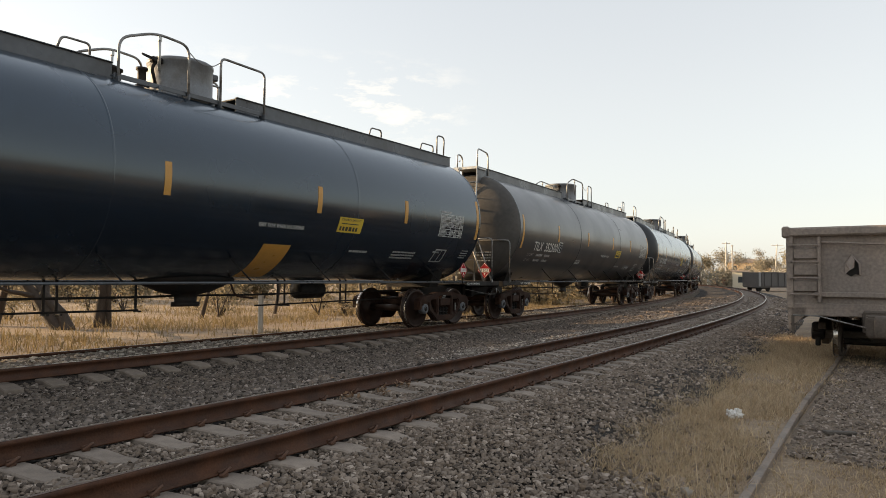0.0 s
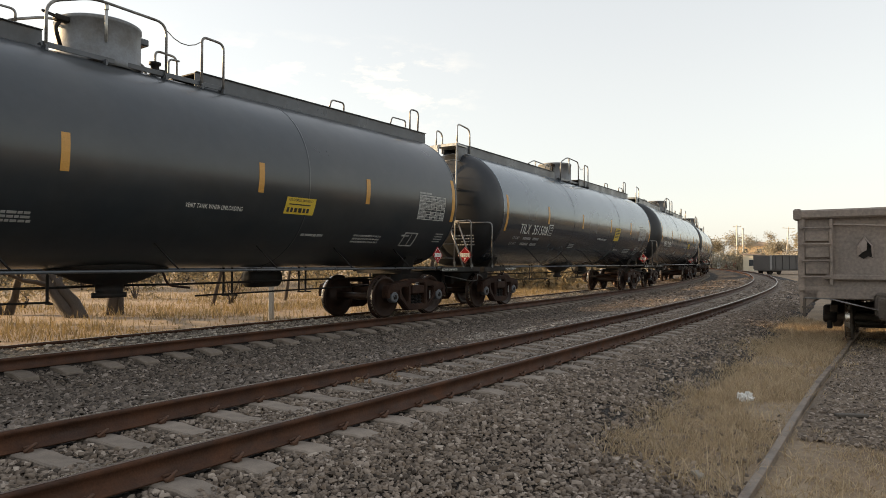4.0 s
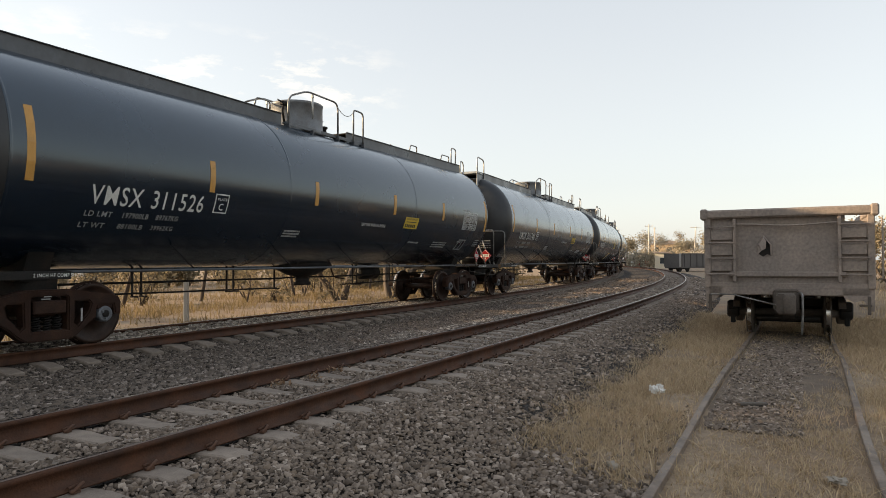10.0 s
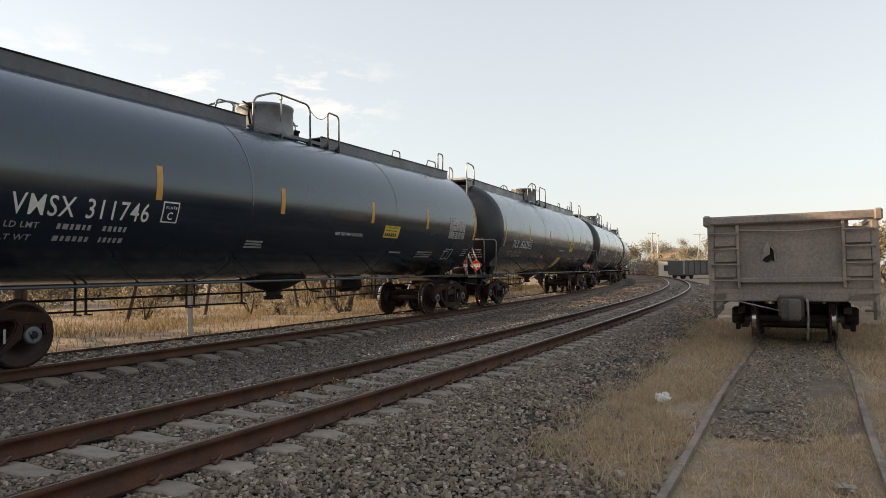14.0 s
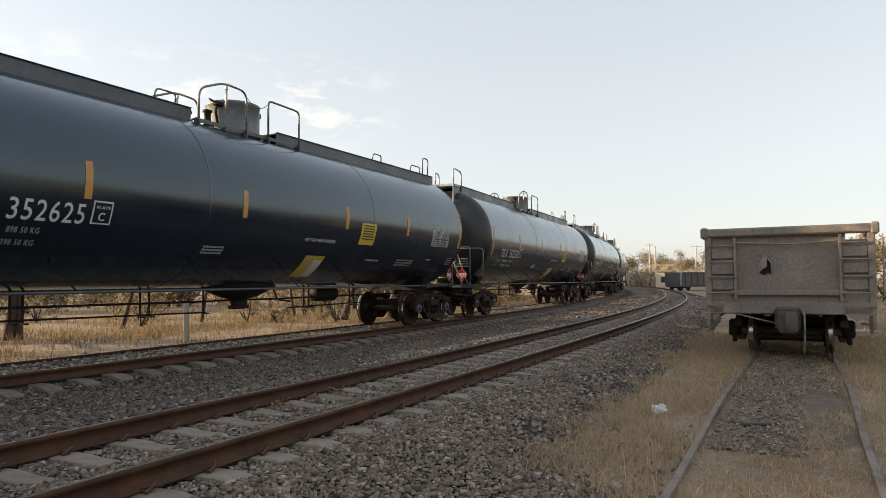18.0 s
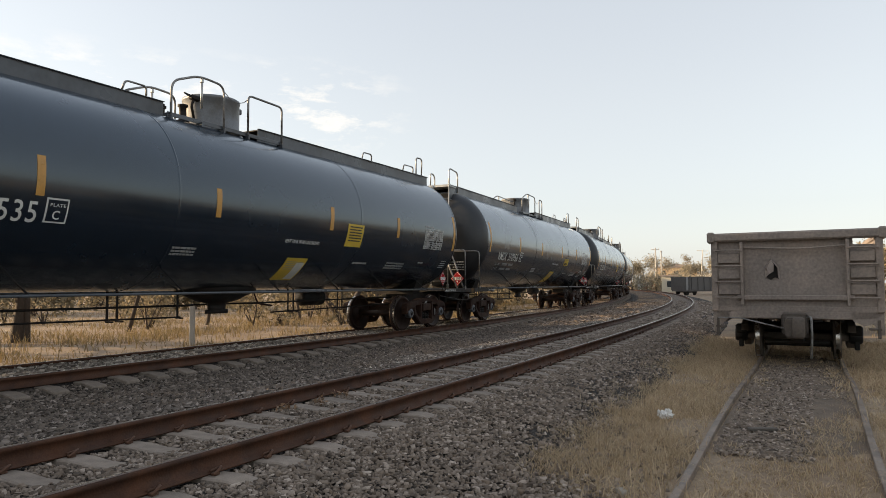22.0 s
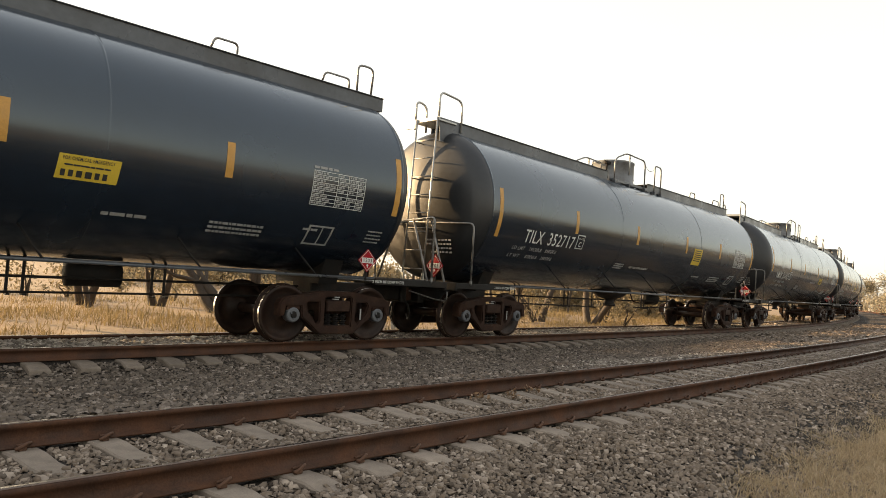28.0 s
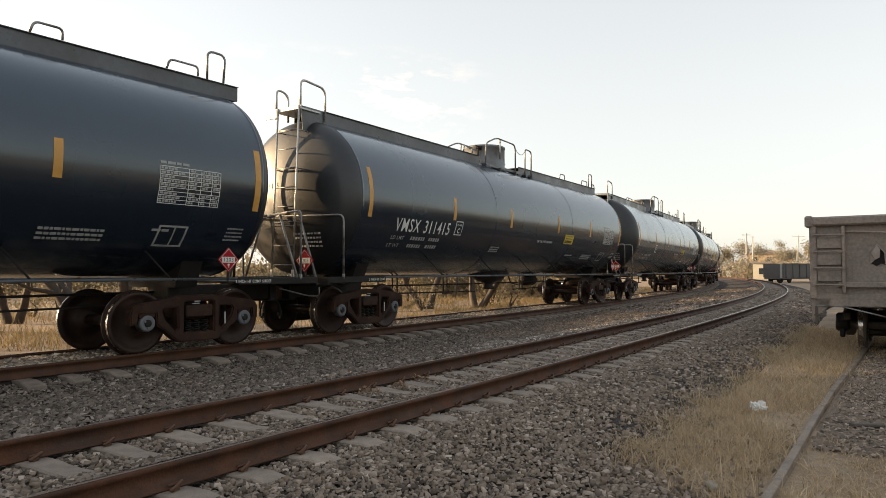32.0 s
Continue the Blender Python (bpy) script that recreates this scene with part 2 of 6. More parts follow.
# wagon paint lightened and greyed: the haze over it is put into the colour
M["gondola_hazed"] = material("gondola_hazed", (0.22, 0.183, 0.158), 0.75, vary=0.35, scale=1.5, fine=20, bump=0.25, second=(0.29, 0.232, 0.19), mask=(0.42, 0.68))
M["gondola_far"] = material("gondola_far", (0.105, 0.098, 0.094), 0.8, vary=0.3, scale=1.0, fine=15, bump=0.1)
M["wood_tie"] = material("wood_tie", (0.10, 0.085, 0.07), 0.9, vary=0.35, scale=5, fine=40, bump=0.5, stretch=(1, 8, 8))
M["bark"] = material("bark", (0.075, 0.058, 0.045), 0.9, vary=0.35, scale=6, fine=40, bump=0.7, dist=0.02, stretch=(1, 1, 0.3))
M["wall_cream"] = material("wall_cream", (0.62, 0.55, 0.42), 0.85, vary=0.12, scale=0.8, fine=12, bump=0.1)
M["wall_ochre"] = material("wall_ochre", (0.50, 0.36, 0.22), 0.85, vary=0.15, scale=0.8, fine=12, bump=0.1)
M["wall_pale"] = material("wall_pale", (0.60, 0.56, 0.50), 0.85, vary=0.15, scale=0.8, fine=12, bump=0.1)
M["roof_tin"] = material("roof_tin", (0.30, 0.25, 0.22), 0.6, vary=0.25, scale=1, fine=12, bump=0.1)
M["window_dark"] = material("window_dark", (0.03, 0.035, 0.04), 0.15, vary=0.2, scale=2, bump=0.0)
M["pole_concrete"] = material("pole_concrete", (0.45, 0.42, 0.37), 0.85, vary=0.15, scale=2, fine=30, bump=0.2)
M["large_stone"] = material("large_stone", (0.30, 0.26, 0.21), 0.9, vary=0.2, scale=8, fine=60, bump=0.4)
M["paper"] = material("paper", (0.72, 0.70, 0.66), 0.8, vary=0.12, scale=14, fine=80, bump=0.3)
M["soil"] = material("soil", (0.235, 0.165, 0.106), 0.95, vary=0.3, scale=0.9, fine=14, bump=0.6, dist=0.05, second=(0.30, 0.222, 0.145), mask=(0.42, 0.62))
# bed near-black: the shade in the gaps between stones is painted here
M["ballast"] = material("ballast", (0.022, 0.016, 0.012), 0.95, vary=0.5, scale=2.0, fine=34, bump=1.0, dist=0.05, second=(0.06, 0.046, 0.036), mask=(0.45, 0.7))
M["dirt_road"] = material("dirt_road", (0.21, 0.18, 0.15), 0.95, vary=0.2, scale=0.5, fine=10, bump=0.4, dist=0.03, second=(0.15, 0.13, 0.11))
M["stones"] = island_material("stones", [(0.0539, 0.0407, 0.0316), (0.1813, 0.1387, 0.1061), (0.2450, 0.1911, 0.1479), (0.0833, 0.0630, 0.0479), (0.3234, 0.2571, 0.2040), (0.1764, 0.1290, 0.0928), (0.2058, 0.1591, 0.1234), (0.4606, 0.3764, 0.3080)])
M["dark_stones"] = island_material("dark_stones", [(0.0353, 0.0281, 0.0224), (0.1352, 0.1077, 0.0867), (0.1833, 0.1465, 0.1183), (0.0588, 0.0466, 0.0367), (0.2352, 0.1911, 0.1561), (0.1352, 0.1038, 0.0796), (0.1646, 0.1310, 0.1061), (0.3675, 0.3036, 0.2550)])
# cream and near-black pieces mixed: sunlit facets and their shadows as colour
M["sun_pale_stones"] = island_material("sun_pale_stones", [(0.06, 0.047, 0.038), (0.42, 0.36, 0.30), (0.10, 0.080, 0.064), (0.66, 0.58, 0.49), (0.08, 0.062, 0.050), (0.30, 0.25, 0.205), (0.14, 0.112, 0.09), (0.55, 0.48, 0.40)])
# underframe steel coloured paler than the other bogies, as haze lifts its shade
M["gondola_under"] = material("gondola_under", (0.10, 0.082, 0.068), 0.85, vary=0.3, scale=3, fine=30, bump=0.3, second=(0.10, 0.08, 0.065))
M["dry_grass"] = island_material("dry_grass", [(0.47, 0.345, 0.215), (0.59, 0.45, 0.292), (0.36, 0.262, 0.162), (0.65, 0.51, 0.345), (0.25, 0.182, 0.114)], translucent=0.35)
M["straw"] = island_material("straw", [(0.215, 0.162, 0.08), (0.29, 0.22, 0.12), (0.165, 0.125, 0.064), (0.34, 0.258, 0.145)], translucent=0.3)
M["dry_leaf"] = island_material("dry_leaf", [(0.24, 0.14, 0.08), (0.30, 0.20, 0.13), (0.19, 0.11, 0.06), (0.33, 0.24, 0.17)], translucent=0.2)
# leaf colours lightened, and the olive greyed, to carry haze over the trees
M["leaf_hazed"] = island_material("leaf_hazed", [(0.27, 0.245, 0.185), (0.34, 0.305, 0.235), (0.22, 0.20, 0.15), (0.40, 0.355, 0.275)], translucent=0.3)
M["leaf_dry"] = island_material("leaf_dry", [(0.28, 0.225, 0.145), (0.22, 0.18, 0.115), (0.17, 0.145, 0.092), (0.34, 0.275, 0.18)], translucent=0.3)


# ---------------------------------------------------------------- mesh helpers
def box(bm, x, y, z, sx, sy, sz, bevel=0.0, m=None):
    r = bmesh.ops.create_cube(bm, size=1.0, matrix=(m or Matrix()) @ Matrix.Translation((x, y, z)) @ Matrix.Diagonal((sx, sy, sz, 1)))
    if bevel:
        es = {e for v in r["verts"] for e in v.link_edges}
        bmesh.ops.bevel(bm, geom=list(es), offset=bevel, segments=1, affect="EDGES")
    return bm


def tube(bm, pts, r, seg=8, closed=False):
    """A round pipe through the points."""
    pts = [Vector(p) for p in pts]
    rings = []
    n = len(pts)
    side = None
    for i, p in enumerate(pts):
        a = pts[(i - 1) % n] if (i or closed) else p
        b = pts[(i + 1) % n] if (i < n - 1 or closed) else p
        d = (b - a).normalized()
        if side is None:
            side = d.orthogonal().normalized()
        side = (side - d * side.dot(d)).normalized()
        up = d.cross(side)
        rings.append([bm.verts.new(p + (side * math.cos(2 * math.pi * k / seg) + up * math.sin(2 * math.pi * k / seg)) * r) for k in range(seg)])
    for i in range(n if closed else n - 1):
        a, b = rings[i], rings[(i + 1) % n]
        for k in range(seg):
            bm.faces.new((a[k], a[(k + 1) % seg], b[(k + 1) % seg], b[k])).smooth = True
    if not closed:
        bm.faces.new(rings[0][::-1]), bm.faces.new(rings[-1])
    return bm


def bent(pts, r=0.12, steps=4):
    """The points with their inner corners rounded."""
    pts = [Vector(p) for p in pts]
    out = [pts[0]]
    for a, b, c in zip(pts, pts[1:], pts[2:]):
        u, v = (a - b), (c - b)
        k = min(r, u.length * 0.45, v.length * 0.45)
        p, q = b + u.normalized() * k, b + v.normalized() * k
        for i in range(steps + 1):
            t = i / steps
            out.append(p * (1 - t) ** 2 + b * 2 * t * (1 - t) + q * t * t)
    return out + [pts[-1]]


def lathe(bm, profile, seg=32, m=None, cap=True):
    """Rings of (radius, height) round the z axis."""
    m = m or Matrix()
    rings = []
    for r, z in profile:
        rings.append([bm.verts.new(m @ Vector((r * math.cos(2 * math.pi * k / seg), r * math.sin(2 * math.pi * k / seg), z))) for k in range(seg)])
    for a, b in zip(rings, rings[1:]):
        for k in range(seg):
            bm.faces.new((a[k], a[(k + 1) % seg], b[(k + 1) % seg], b[k])).smooth = True
    if cap:
        bm.faces.new(rings[0][::-1]), bm.faces.new(rings[-1])
    return bm


def prism(bm, outline, y0, y1, m=None):
    """An outline in x, z drawn out from y0 to y1."""
    m = m or Matrix()
    a = [bm.verts.new(m @ Vector((x, y0, z))) for x, z in outline]
    b = [bm.verts.new(m @ Vector((x, y1, z))) for x, z in outline]
    n = len(a)
    bm.faces.new(a), bm.faces.new(b[::-1])
    for k in range(n):
        bm.faces.new((a[k], b[k], b[(k + 1) % n], a[(k + 1) % n]))
    return bm


def mesh_of(name, bm, mat):
    bmesh.ops.recalc_face_normals(bm, faces=bm.faces)
    me = bpy.data.meshes.new(name)
    bm.to_mesh(me)
    bm.free()
    me.materials.append(mat)
    return me


def part(name, bm, mat, parent=None, label="", at=None):
    me = mesh_of(name, bm, mat) if isinstance(bm, bmesh.types.BMesh) else bm
    ob = new(name, me)
    ob.parent = parent
    if at is not None:
        ob.matrix_basis = at
    if label:
        ob["label"] = label
    return ob


def soup(name, verts, faces, mat, smooth=False):
    """A mesh from arrays of equal-sized faces."""
    me = bpy.data.meshes.new(name)
    n, k = faces.shape
    me.vertices.add(len(verts)), me.loops.add(n * k), me.polygons.add(n)
    me.vertices.foreach_set("co", np.ascontiguousarray(verts, dtype=np.float32).ravel())
    me.loops.foreach_set("vertex_index", np.ascontiguousarray(faces, dtype=np.int32).ravel())
    me.polygons.foreach_set("loop_start", np.arange(0, n * k, k, dtype=np.int32))
    if smooth:
        me.polygons.foreach_set("use_smooth", np.ones(n, dtype=bool))
    me.update(calc_edges=True)
    me.validate()
    me.materials.append(mat)
    return me


def B():
    return bmesh.new()


# ---------------------------------------------------------------- the tracks' line
MAIN_OFF, MAIN_HEAD, D_TRAIN, GAUGE = 4.875, radians(34.51), 5.992, 0.7525
Z_MAIN, Z_TRAIN, Z_SIDING = 0.40, 0.37, 0.065          # rail heads
KNOT_S = np.array([-60, -40, 0, 20, 40, 60, 80, 120, 300, 400.0])
KNOT_K = np.array([0, -0.0024, -0.0024, -0.00255, -0.00424, -0.00224, -0.0017, -0.0017, -0.0017, 0])
STEP = 0.5
LS = np.arange(-260, 520, STEP)
_th = np.cumsum(np.interp(LS, KNOT_S, KNOT_K)) * STEP
_i0 = int(np.searchsorted(LS, 0))
TH = _th - _th[_i0] + MAIN_HEAD
LXY = np.cumsum(np.stack([np.sin(TH), np.cos(TH)], 1), 0) * STEP
LXY = LXY - LXY[_i0] + MAIN_OFF * np.array([-math.cos(MAIN_HEAD), math.sin(MAIN_HEAD)])
LN = np.stack([-np.cos(TH), np.sin(TH)], 1)             # to the left of the line
TXY = LXY + LN * D_TRAIN
TS = np.concatenate([[0], np.cumsum(np.linalg.norm(np.diff(TXY, axis=0), axis=1))])
TS -= TS[_i0]


def on_main(s, v=0.0):
    """A point at s along the near main line, v to its left."""
    return (np.interp(s, LS, LXY[:, 0]) + v * np.interp(s, LS, LN[:, 0]), np.interp(s, LS, LXY[:, 1]) + v * np.interp(s, LS, LN[:, 1]))


def on_train(u):
    return (float(np.interp(u, TS, TXY[:, 0])), float(np.interp(u, TS, TXY[:, 1])))


def heading(s):
    """The turn about z that lays +x along the line."""
    return math.pi / 2 - float(np.interp(s, LS, TH))


def line_sv(x, y):
    """Place along and beside the near main line, for arrays of points."""
    P = np.stack([x, y], 1)
    A, A_s, A_n = LXY[::4], LS[::4], LN[::4]
    s, v = np.empty(len(P)), np.empty(len(P))
    for i in range(0, len(P), 4000):
        d = ((P[i:i + 4000, None, :] - A[None]) ** 2).sum(2)
        j = d.argmin(1)
        e = P[i:i + 4000] - A[j]
        v[i:i + 4000] = (e * A_n[j]).sum(1)
        s[i:i + 4000] = A_s[j] + e[:, 0] * A_n[j, 1] - e[:, 1] * A_n[j, 0]
    return s, v


BED_V = np.array([-2.75, -2.1, -1.55, -1.1, 0.95, 1.18, 1.5, 2.1, 3.6, D_TRAIN - 1.45, D_TRAIN - 1.1, D_TRAIN - 0.84, D_TRAIN - 0.68, D_TRAIN + 0.68, D_TRAIN + 0.84, D_TRAIN + 1.6, D_TRAIN + 2.2, D_TRAIN + 3.1])
BED_Z = np.array([0.0, 0.10, 0.175, 0.185, 0.185, 0.30, 0.30, 0.13, 0.07, 0.075, 0.125, 0.140, 0.305, 0.305, 0.25, 0.20, 0.10, 0.0])


def ground_z(x, y):
    """Gentle unevenness of the soil."""
    return 0.012 * np.sin(x * 0.9 + 1.3) * np.sin(y * 0.7) + 0.008 * np.sin(x * 2.3 + y * 1.7)



def grass_edge(s):
    """Where the ballast's gravel ends and the grass beside the siding begins."""
    e = np.interp(s, [3.2, 4.0, 5.0, 5.9, 7.5, 10.0, 13.0, 19.0], [-4.3, -3.9, -3.35, -2.3, -2.12, -1.75, -1.5, -1.5])
    return e - 0.16 * np.sin(s * 1.7) - 0.12 * np.sin(s * 4.1 + 1) - 0.06 * np.sin(s * 9.3 + 2)


# ---------------------------------------------------------------- ground and tracks
SID_HEAD, SID_OFF = radians(34.01), -0.227
SID_D, SID_R = np.array([math.sin(SID_HEAD), math.cos(SID_HEAD)]), np.array([math.cos(SID_HEAD), -math.sin(SID_HEAD)])


def on_siding(d, r=0.0):
    return tuple(SID_D * d + SID_R * (SID_OFF + r))


def spread(lo, near_lo, near_hi, hi, step):
    mid = np.arange(near_lo, near_hi + step, step)
    out = np.geomspace(step, max(hi - near_hi, 1), 22).cumsum()
    a = near_hi + out[out < (hi - near_hi)]
    b = near_lo - out[out < (near_lo - lo)]
    return np.concatenate([[lo], b[::-1], mid, a, [hi]])


def build_ground():
    xs, ys = spread(-2500, -30, 40, 2500, 0.7), spread(-2500, -12, 60, 2500, 0.7)
    X, Y = np.meshgrid(xs, ys)
    far = np.clip((np.hypot(X, Y) - 60) / 60, 0, 1)
    Zg = ground_z(X, Y) * (1 - far)
    v = np.stack([X.ravel(), Y.ravel(), Zg.ravel()], 1)
    nx, ny = len(xs), len(ys)
    i = (np.arange(ny - 1)[:, None] * nx + np.arange(nx - 1)[None]).ravel()
    f = np.stack([i, i + 1, i + nx + 1, i + nx], 1)
    ob = new("ground", soup("ground", v, f, M["soil"], True))
    tagged(ob, "dry brown soil with straw-coloured grass litter", "ground", kind="structure")


def sweep(name, profile, s0, s1, ds, z, mat, v0=0.0):
    """Draws a (v, z) profile along the main line."""
    s = np.arange(s0, s1 + ds, ds)
    rings = []
    for v, h in profile:
        x, y = on_main(s, v0 + v)
        rings.append(np.stack([x, y, np.full(len(s), z + h)], 1))
    V = np.stack(rings, 1).reshape(-1, 3)
    n, m = len(profile), len(s)
    i = (np.arange(m - 1)[:, None] * n + np.arange(n)[None]).ravel()
    j = (np.arange(m - 1)[:, None] * n + (np.arange(n)[None] + 1) % n).ravel()
    return V, np.stack([i, j, j + n, i + n], 1)


def build_bed():
    prof = [(v, z) for v, z in zip(BED_V, BED_Z)]
    prof += [(BED_V[-1], -0.1), (BED_V[0], -0.1)]
    V, F = sweep("bed", prof, -70, 300, 0.5, 0.0, None)
    r = np.random.RandomState(4)
    V[:, 2] += np.where(V[:, 2] > 0.05, r.uniform(-0.008, 0.008, len(V)), 0)
    tagged(new("ballast_bed", soup("ballast_bed", V, F, M["ballast"])), "near-black bed under both main tracks, coloured as the shade between ballast stones", "ballast", kind="structure")


# sleeper spacing, the first sleeper and how far the sleepers stand out of square
MAIN_PITCH, MAIN_FIRST, MAIN_SKEW = 0.555, -19.665, 0.120
TRAIN_PITCH, TRAIN_FIRST = 0.596, -20.128
RAIL = [(-0.070, -0.168), (0.070, -0.168), (0.070, -0.155), (0.012, -0.135), (0.010, -0.045), (0.034, -0.036), (0.036, -0.008), (0.028, 0.0),
        (-0.028, 0.0), (-0.036, -0.008), (-0.034, -0.036), (-0.010, -0.045), (-0.012, -0.135), (-0.070, -0.155)]


def build_track(name, off, z, label, s0, s1, pitch, nearest, skew=0.0):
    track = tagged(new(name), label, "railway track", kind="structure")
    for side in (-1, 1):
        V, F = sweep("rail", RAIL, s0, s1, 1.0, z, None, off + side * GAUGE)
        ob = new("rail", soup("rail", V, F, M["rail_rust"]))
        ob.parent, ob["label"] = track, "rusty brown steel rail with a worn top"
        top = [(-0.026, 0.001), (0.026, 0.001), (0.026, 0.004), (-0.026, 0.004)]
        V, F = sweep("tread", top, s0, s1, 1.0, z, None, off + side * GAUGE)
        t = new("running_surface", soup("running_surface", V, F, M["rail_head"]))
        t.parent = ob
    bm = B()
    rings = []
    for y, w, h in ((-1.28, 0.120, -0.055), (-1.26, 0.125, -0.040), (-1.04, 0.118, 0.0), (-0.52, 0.112, 0.0), (-0.30, 0.105, -0.022), (0.30, 0.105, -0.022), (0.52, 0.112, 0.0), (1.04, 0.118, 0.0), (1.26, 0.125, -0.040), (1.28, 0.120, -0.055)):
        rings.append([bm.verts.new(p) for p in ((-w - 0.025, y, -0.20), (w + 0.025, y, -0.20), (w, y, h - 0.012), (w - 0.014, y, h), (-w + 0.014, y, h), (-w, y, h - 0.012))])
    for p, q in zip(rings, rings[1:]):
        for k in range(6):
            bm.faces.new((p[k], p[(k + 1) % 6], q[(k + 1) % 6], q[k]))
    bm.faces.new(rings[0][::-1]), bm.faces.new(rings[-1])
    sleeper = mesh_of("sleeper", bm, M["concrete"])
    bm = B()
    tube(bm, bent([(0.060, 0.050, 0.016), (0.025, 0.056, 0.030), (-0.020, 0.046, 0.050), (-0.050, 0.030, 0.050), (-0.055, 0.004, 0.036), (-0.020, -0.012, 0.028), (0.030, -0.008, 0.026)], 0.02, 2), 0.0125, 6)
    box(bm, 0.01, 0.028, 0.010, 0.060, 0.045, 0.026, 0.006)
    clip = mesh_of("rail_clip", bm, M["clip_rust"])
    k = 0
    for s in np.arange(nearest[0], nearest[1], pitch):
        x, y = on_main(s, off)
        sl = new("sleeper", sleeper)
        sl.parent = track
        sl.matrix_basis = Matrix.Translation((x, y, z - 0.172 + random.uniform(-0.008, 0.004))) @ Matrix.Rotation(heading(s) + skew + random.uniform(-0.012, 0.012), 4, "Z")
        k += 1
        if off < 1 and -9 < s < 22:
            for side in (-1, 1):
                for inner in (-1, 1):
                    c = new("rail_clip", clip)
                    c.parent = sl
                    c.matrix_basis = pose(0, side * GAUGE + inner * 0.075, 0.0, 0, 0, 0 if inner > 0 else 180)
    # the far run of sleepers, joined
    bm = B()
    for s in np.arange(nearest[1] + pitch, 130, pitch * 1.0):
        x, y = on_main(s, off)
        box(bm, 0, 0, -0.1, 0.24, 2.5, 0.2, 0, Matrix.Translation((x, y, z - 0.172)) @ Matrix.Rotation(heading(s), 4, "Z"))
    o = part("far_sleepers", bm, M["concrete"], track)
    o["kind"] = "stuff"


def build_siding():
    track = tagged(new("siding_track"), "old siding track half buried in soil and dry grass", "railway track", kind="structure")
    for side in (-1, 1):
        bm = B()
        d = np.arange(-8, 70, 1.0)
        wob = 0.035 * np.sin(d * 0.55 + side) * (d < 14)
        rings = []
        prof = [(-0.040, -0.09), (0.040, -0.09), (0.032, -0.035), (0.034, -0.006), (0.027, 0.0), (-0.027, 0.0), (-0.034, -0.006), (-0.032, -0.035)]
        for dd, w in zip(d, wob):
            ring = []
            for v, h in prof:
                x, y = on_siding(dd, side * GAUGE + w + v)
                ring.append(bm.verts.new((x, y, Z_SIDING + h)))
            rings.append(ring)
        for a, b in zip(rings, rings[1:]):
            for k in range(len(prof)):
                bm.faces.new((a[k], a[(k + 1) % len(prof)], b[(k + 1) % len(prof)], b[k]))
        part("rail", bm, M["siding_rail"], track, "dull grey-brown worn rail")
    # gravel between its rails, thinning out into the soil
    bm = B()
    grid = []
    for d in np.arange(6.9, 17.5, 0.14):
        row = []
        for w in np.linspace(-0.71, 0.71, 13):
            x, y = on_siding(d, w)
            n = noise.noise(Vector((d * 0.7, w * 1.4, 3.0))) * 0.018 + noise.noise(Vector((d * 3.1, w * 3.0, 7.0))) * 0.010
            fall = min(0.0, (d - 7.6) * 0.06) + min(0.0, (0.10 - w * 0.35) * 0.12)
            row.append(bm.verts.new((x, y, 0.022 + n + fall)))
        grid.append(row)
    for a, b in zip(grid, grid[1:]):
        for k in range(12):
            bm.faces.new((a[k], a[k + 1], b[k + 1], b[k])).smooth = True
    tagged(part("gravel_fill", bm, M["siding_soil"]), "dark gravel between the rails of the siding", "gravel", kind="structure")


M["siding_soil"] = material("siding_soil", (0.135, 0.098, 0.070), 0.95, vary=0.45, scale=3.0, fine=40, bump=0.9, dist=0.03, second=(0.19, 0.140, 0.096), mask=(0.42, 0.62))
M["siding_rail"] = material("siding_rail", (0.21, 0.16, 0.122), 0.6, vary=0.25, scale=4, fine=40, bump=0.2, second=(0.10, 0.07, 0.05))


def build_road():
    """A dirt road to the right of the siding, on towards the trees."""
    bm = B()
    rows = []
    for d in np.arange(-10, 150, 4.0):
        row = []
        for w in (3.4, 4.5, 6.0, 8.0, 9.6):
            wob = 0.35 * math.sin(d * 0.21 + w)
            x, y = on_siding(d, w + wob + max(0, d - 30) * 0.12)
            row.append(bm.verts.new((x, y, (0.055 if 4 < w < 9 else -0.03))))
        rows.append(row)
    for a, b in zip(rows, rows[1:]):
        for k in range(4):
            bm.faces.new((a[k], b[k], b[k + 1], a[k + 1])).smooth = True
    tagged(part("dirt_road", bm, M["dirt_road"]), "grey-brown dirt road beside the siding", "road", kind="structure")


build_ground()
build_bed()
build_track("main_track", 0.0, Z_MAIN, "empty main track on concrete sleepers in grey ballast", -70, 290, MAIN_PITCH, (MAIN_FIRST, 60), MAIN_SKEW)
build_track("train_track", D_TRAIN, Z_TRAIN, "main track on concrete sleepers under the passing train", -230, 420, TRAIN_PITCH, (TRAIN_FIRST, 50))
build_siding()
build_road()


# ---------------------------------------------------------------- tank cars
# In a car's space +x runs back along the train, -y faces the near side, z is up from the rail head.
TR, TZ = 1.66, 2.86
X0, X1 = -8.42, 7.76                # ends of the barrel
CROWN, KNUCKLE = 3.9, 0.42          # radii of the dished heads


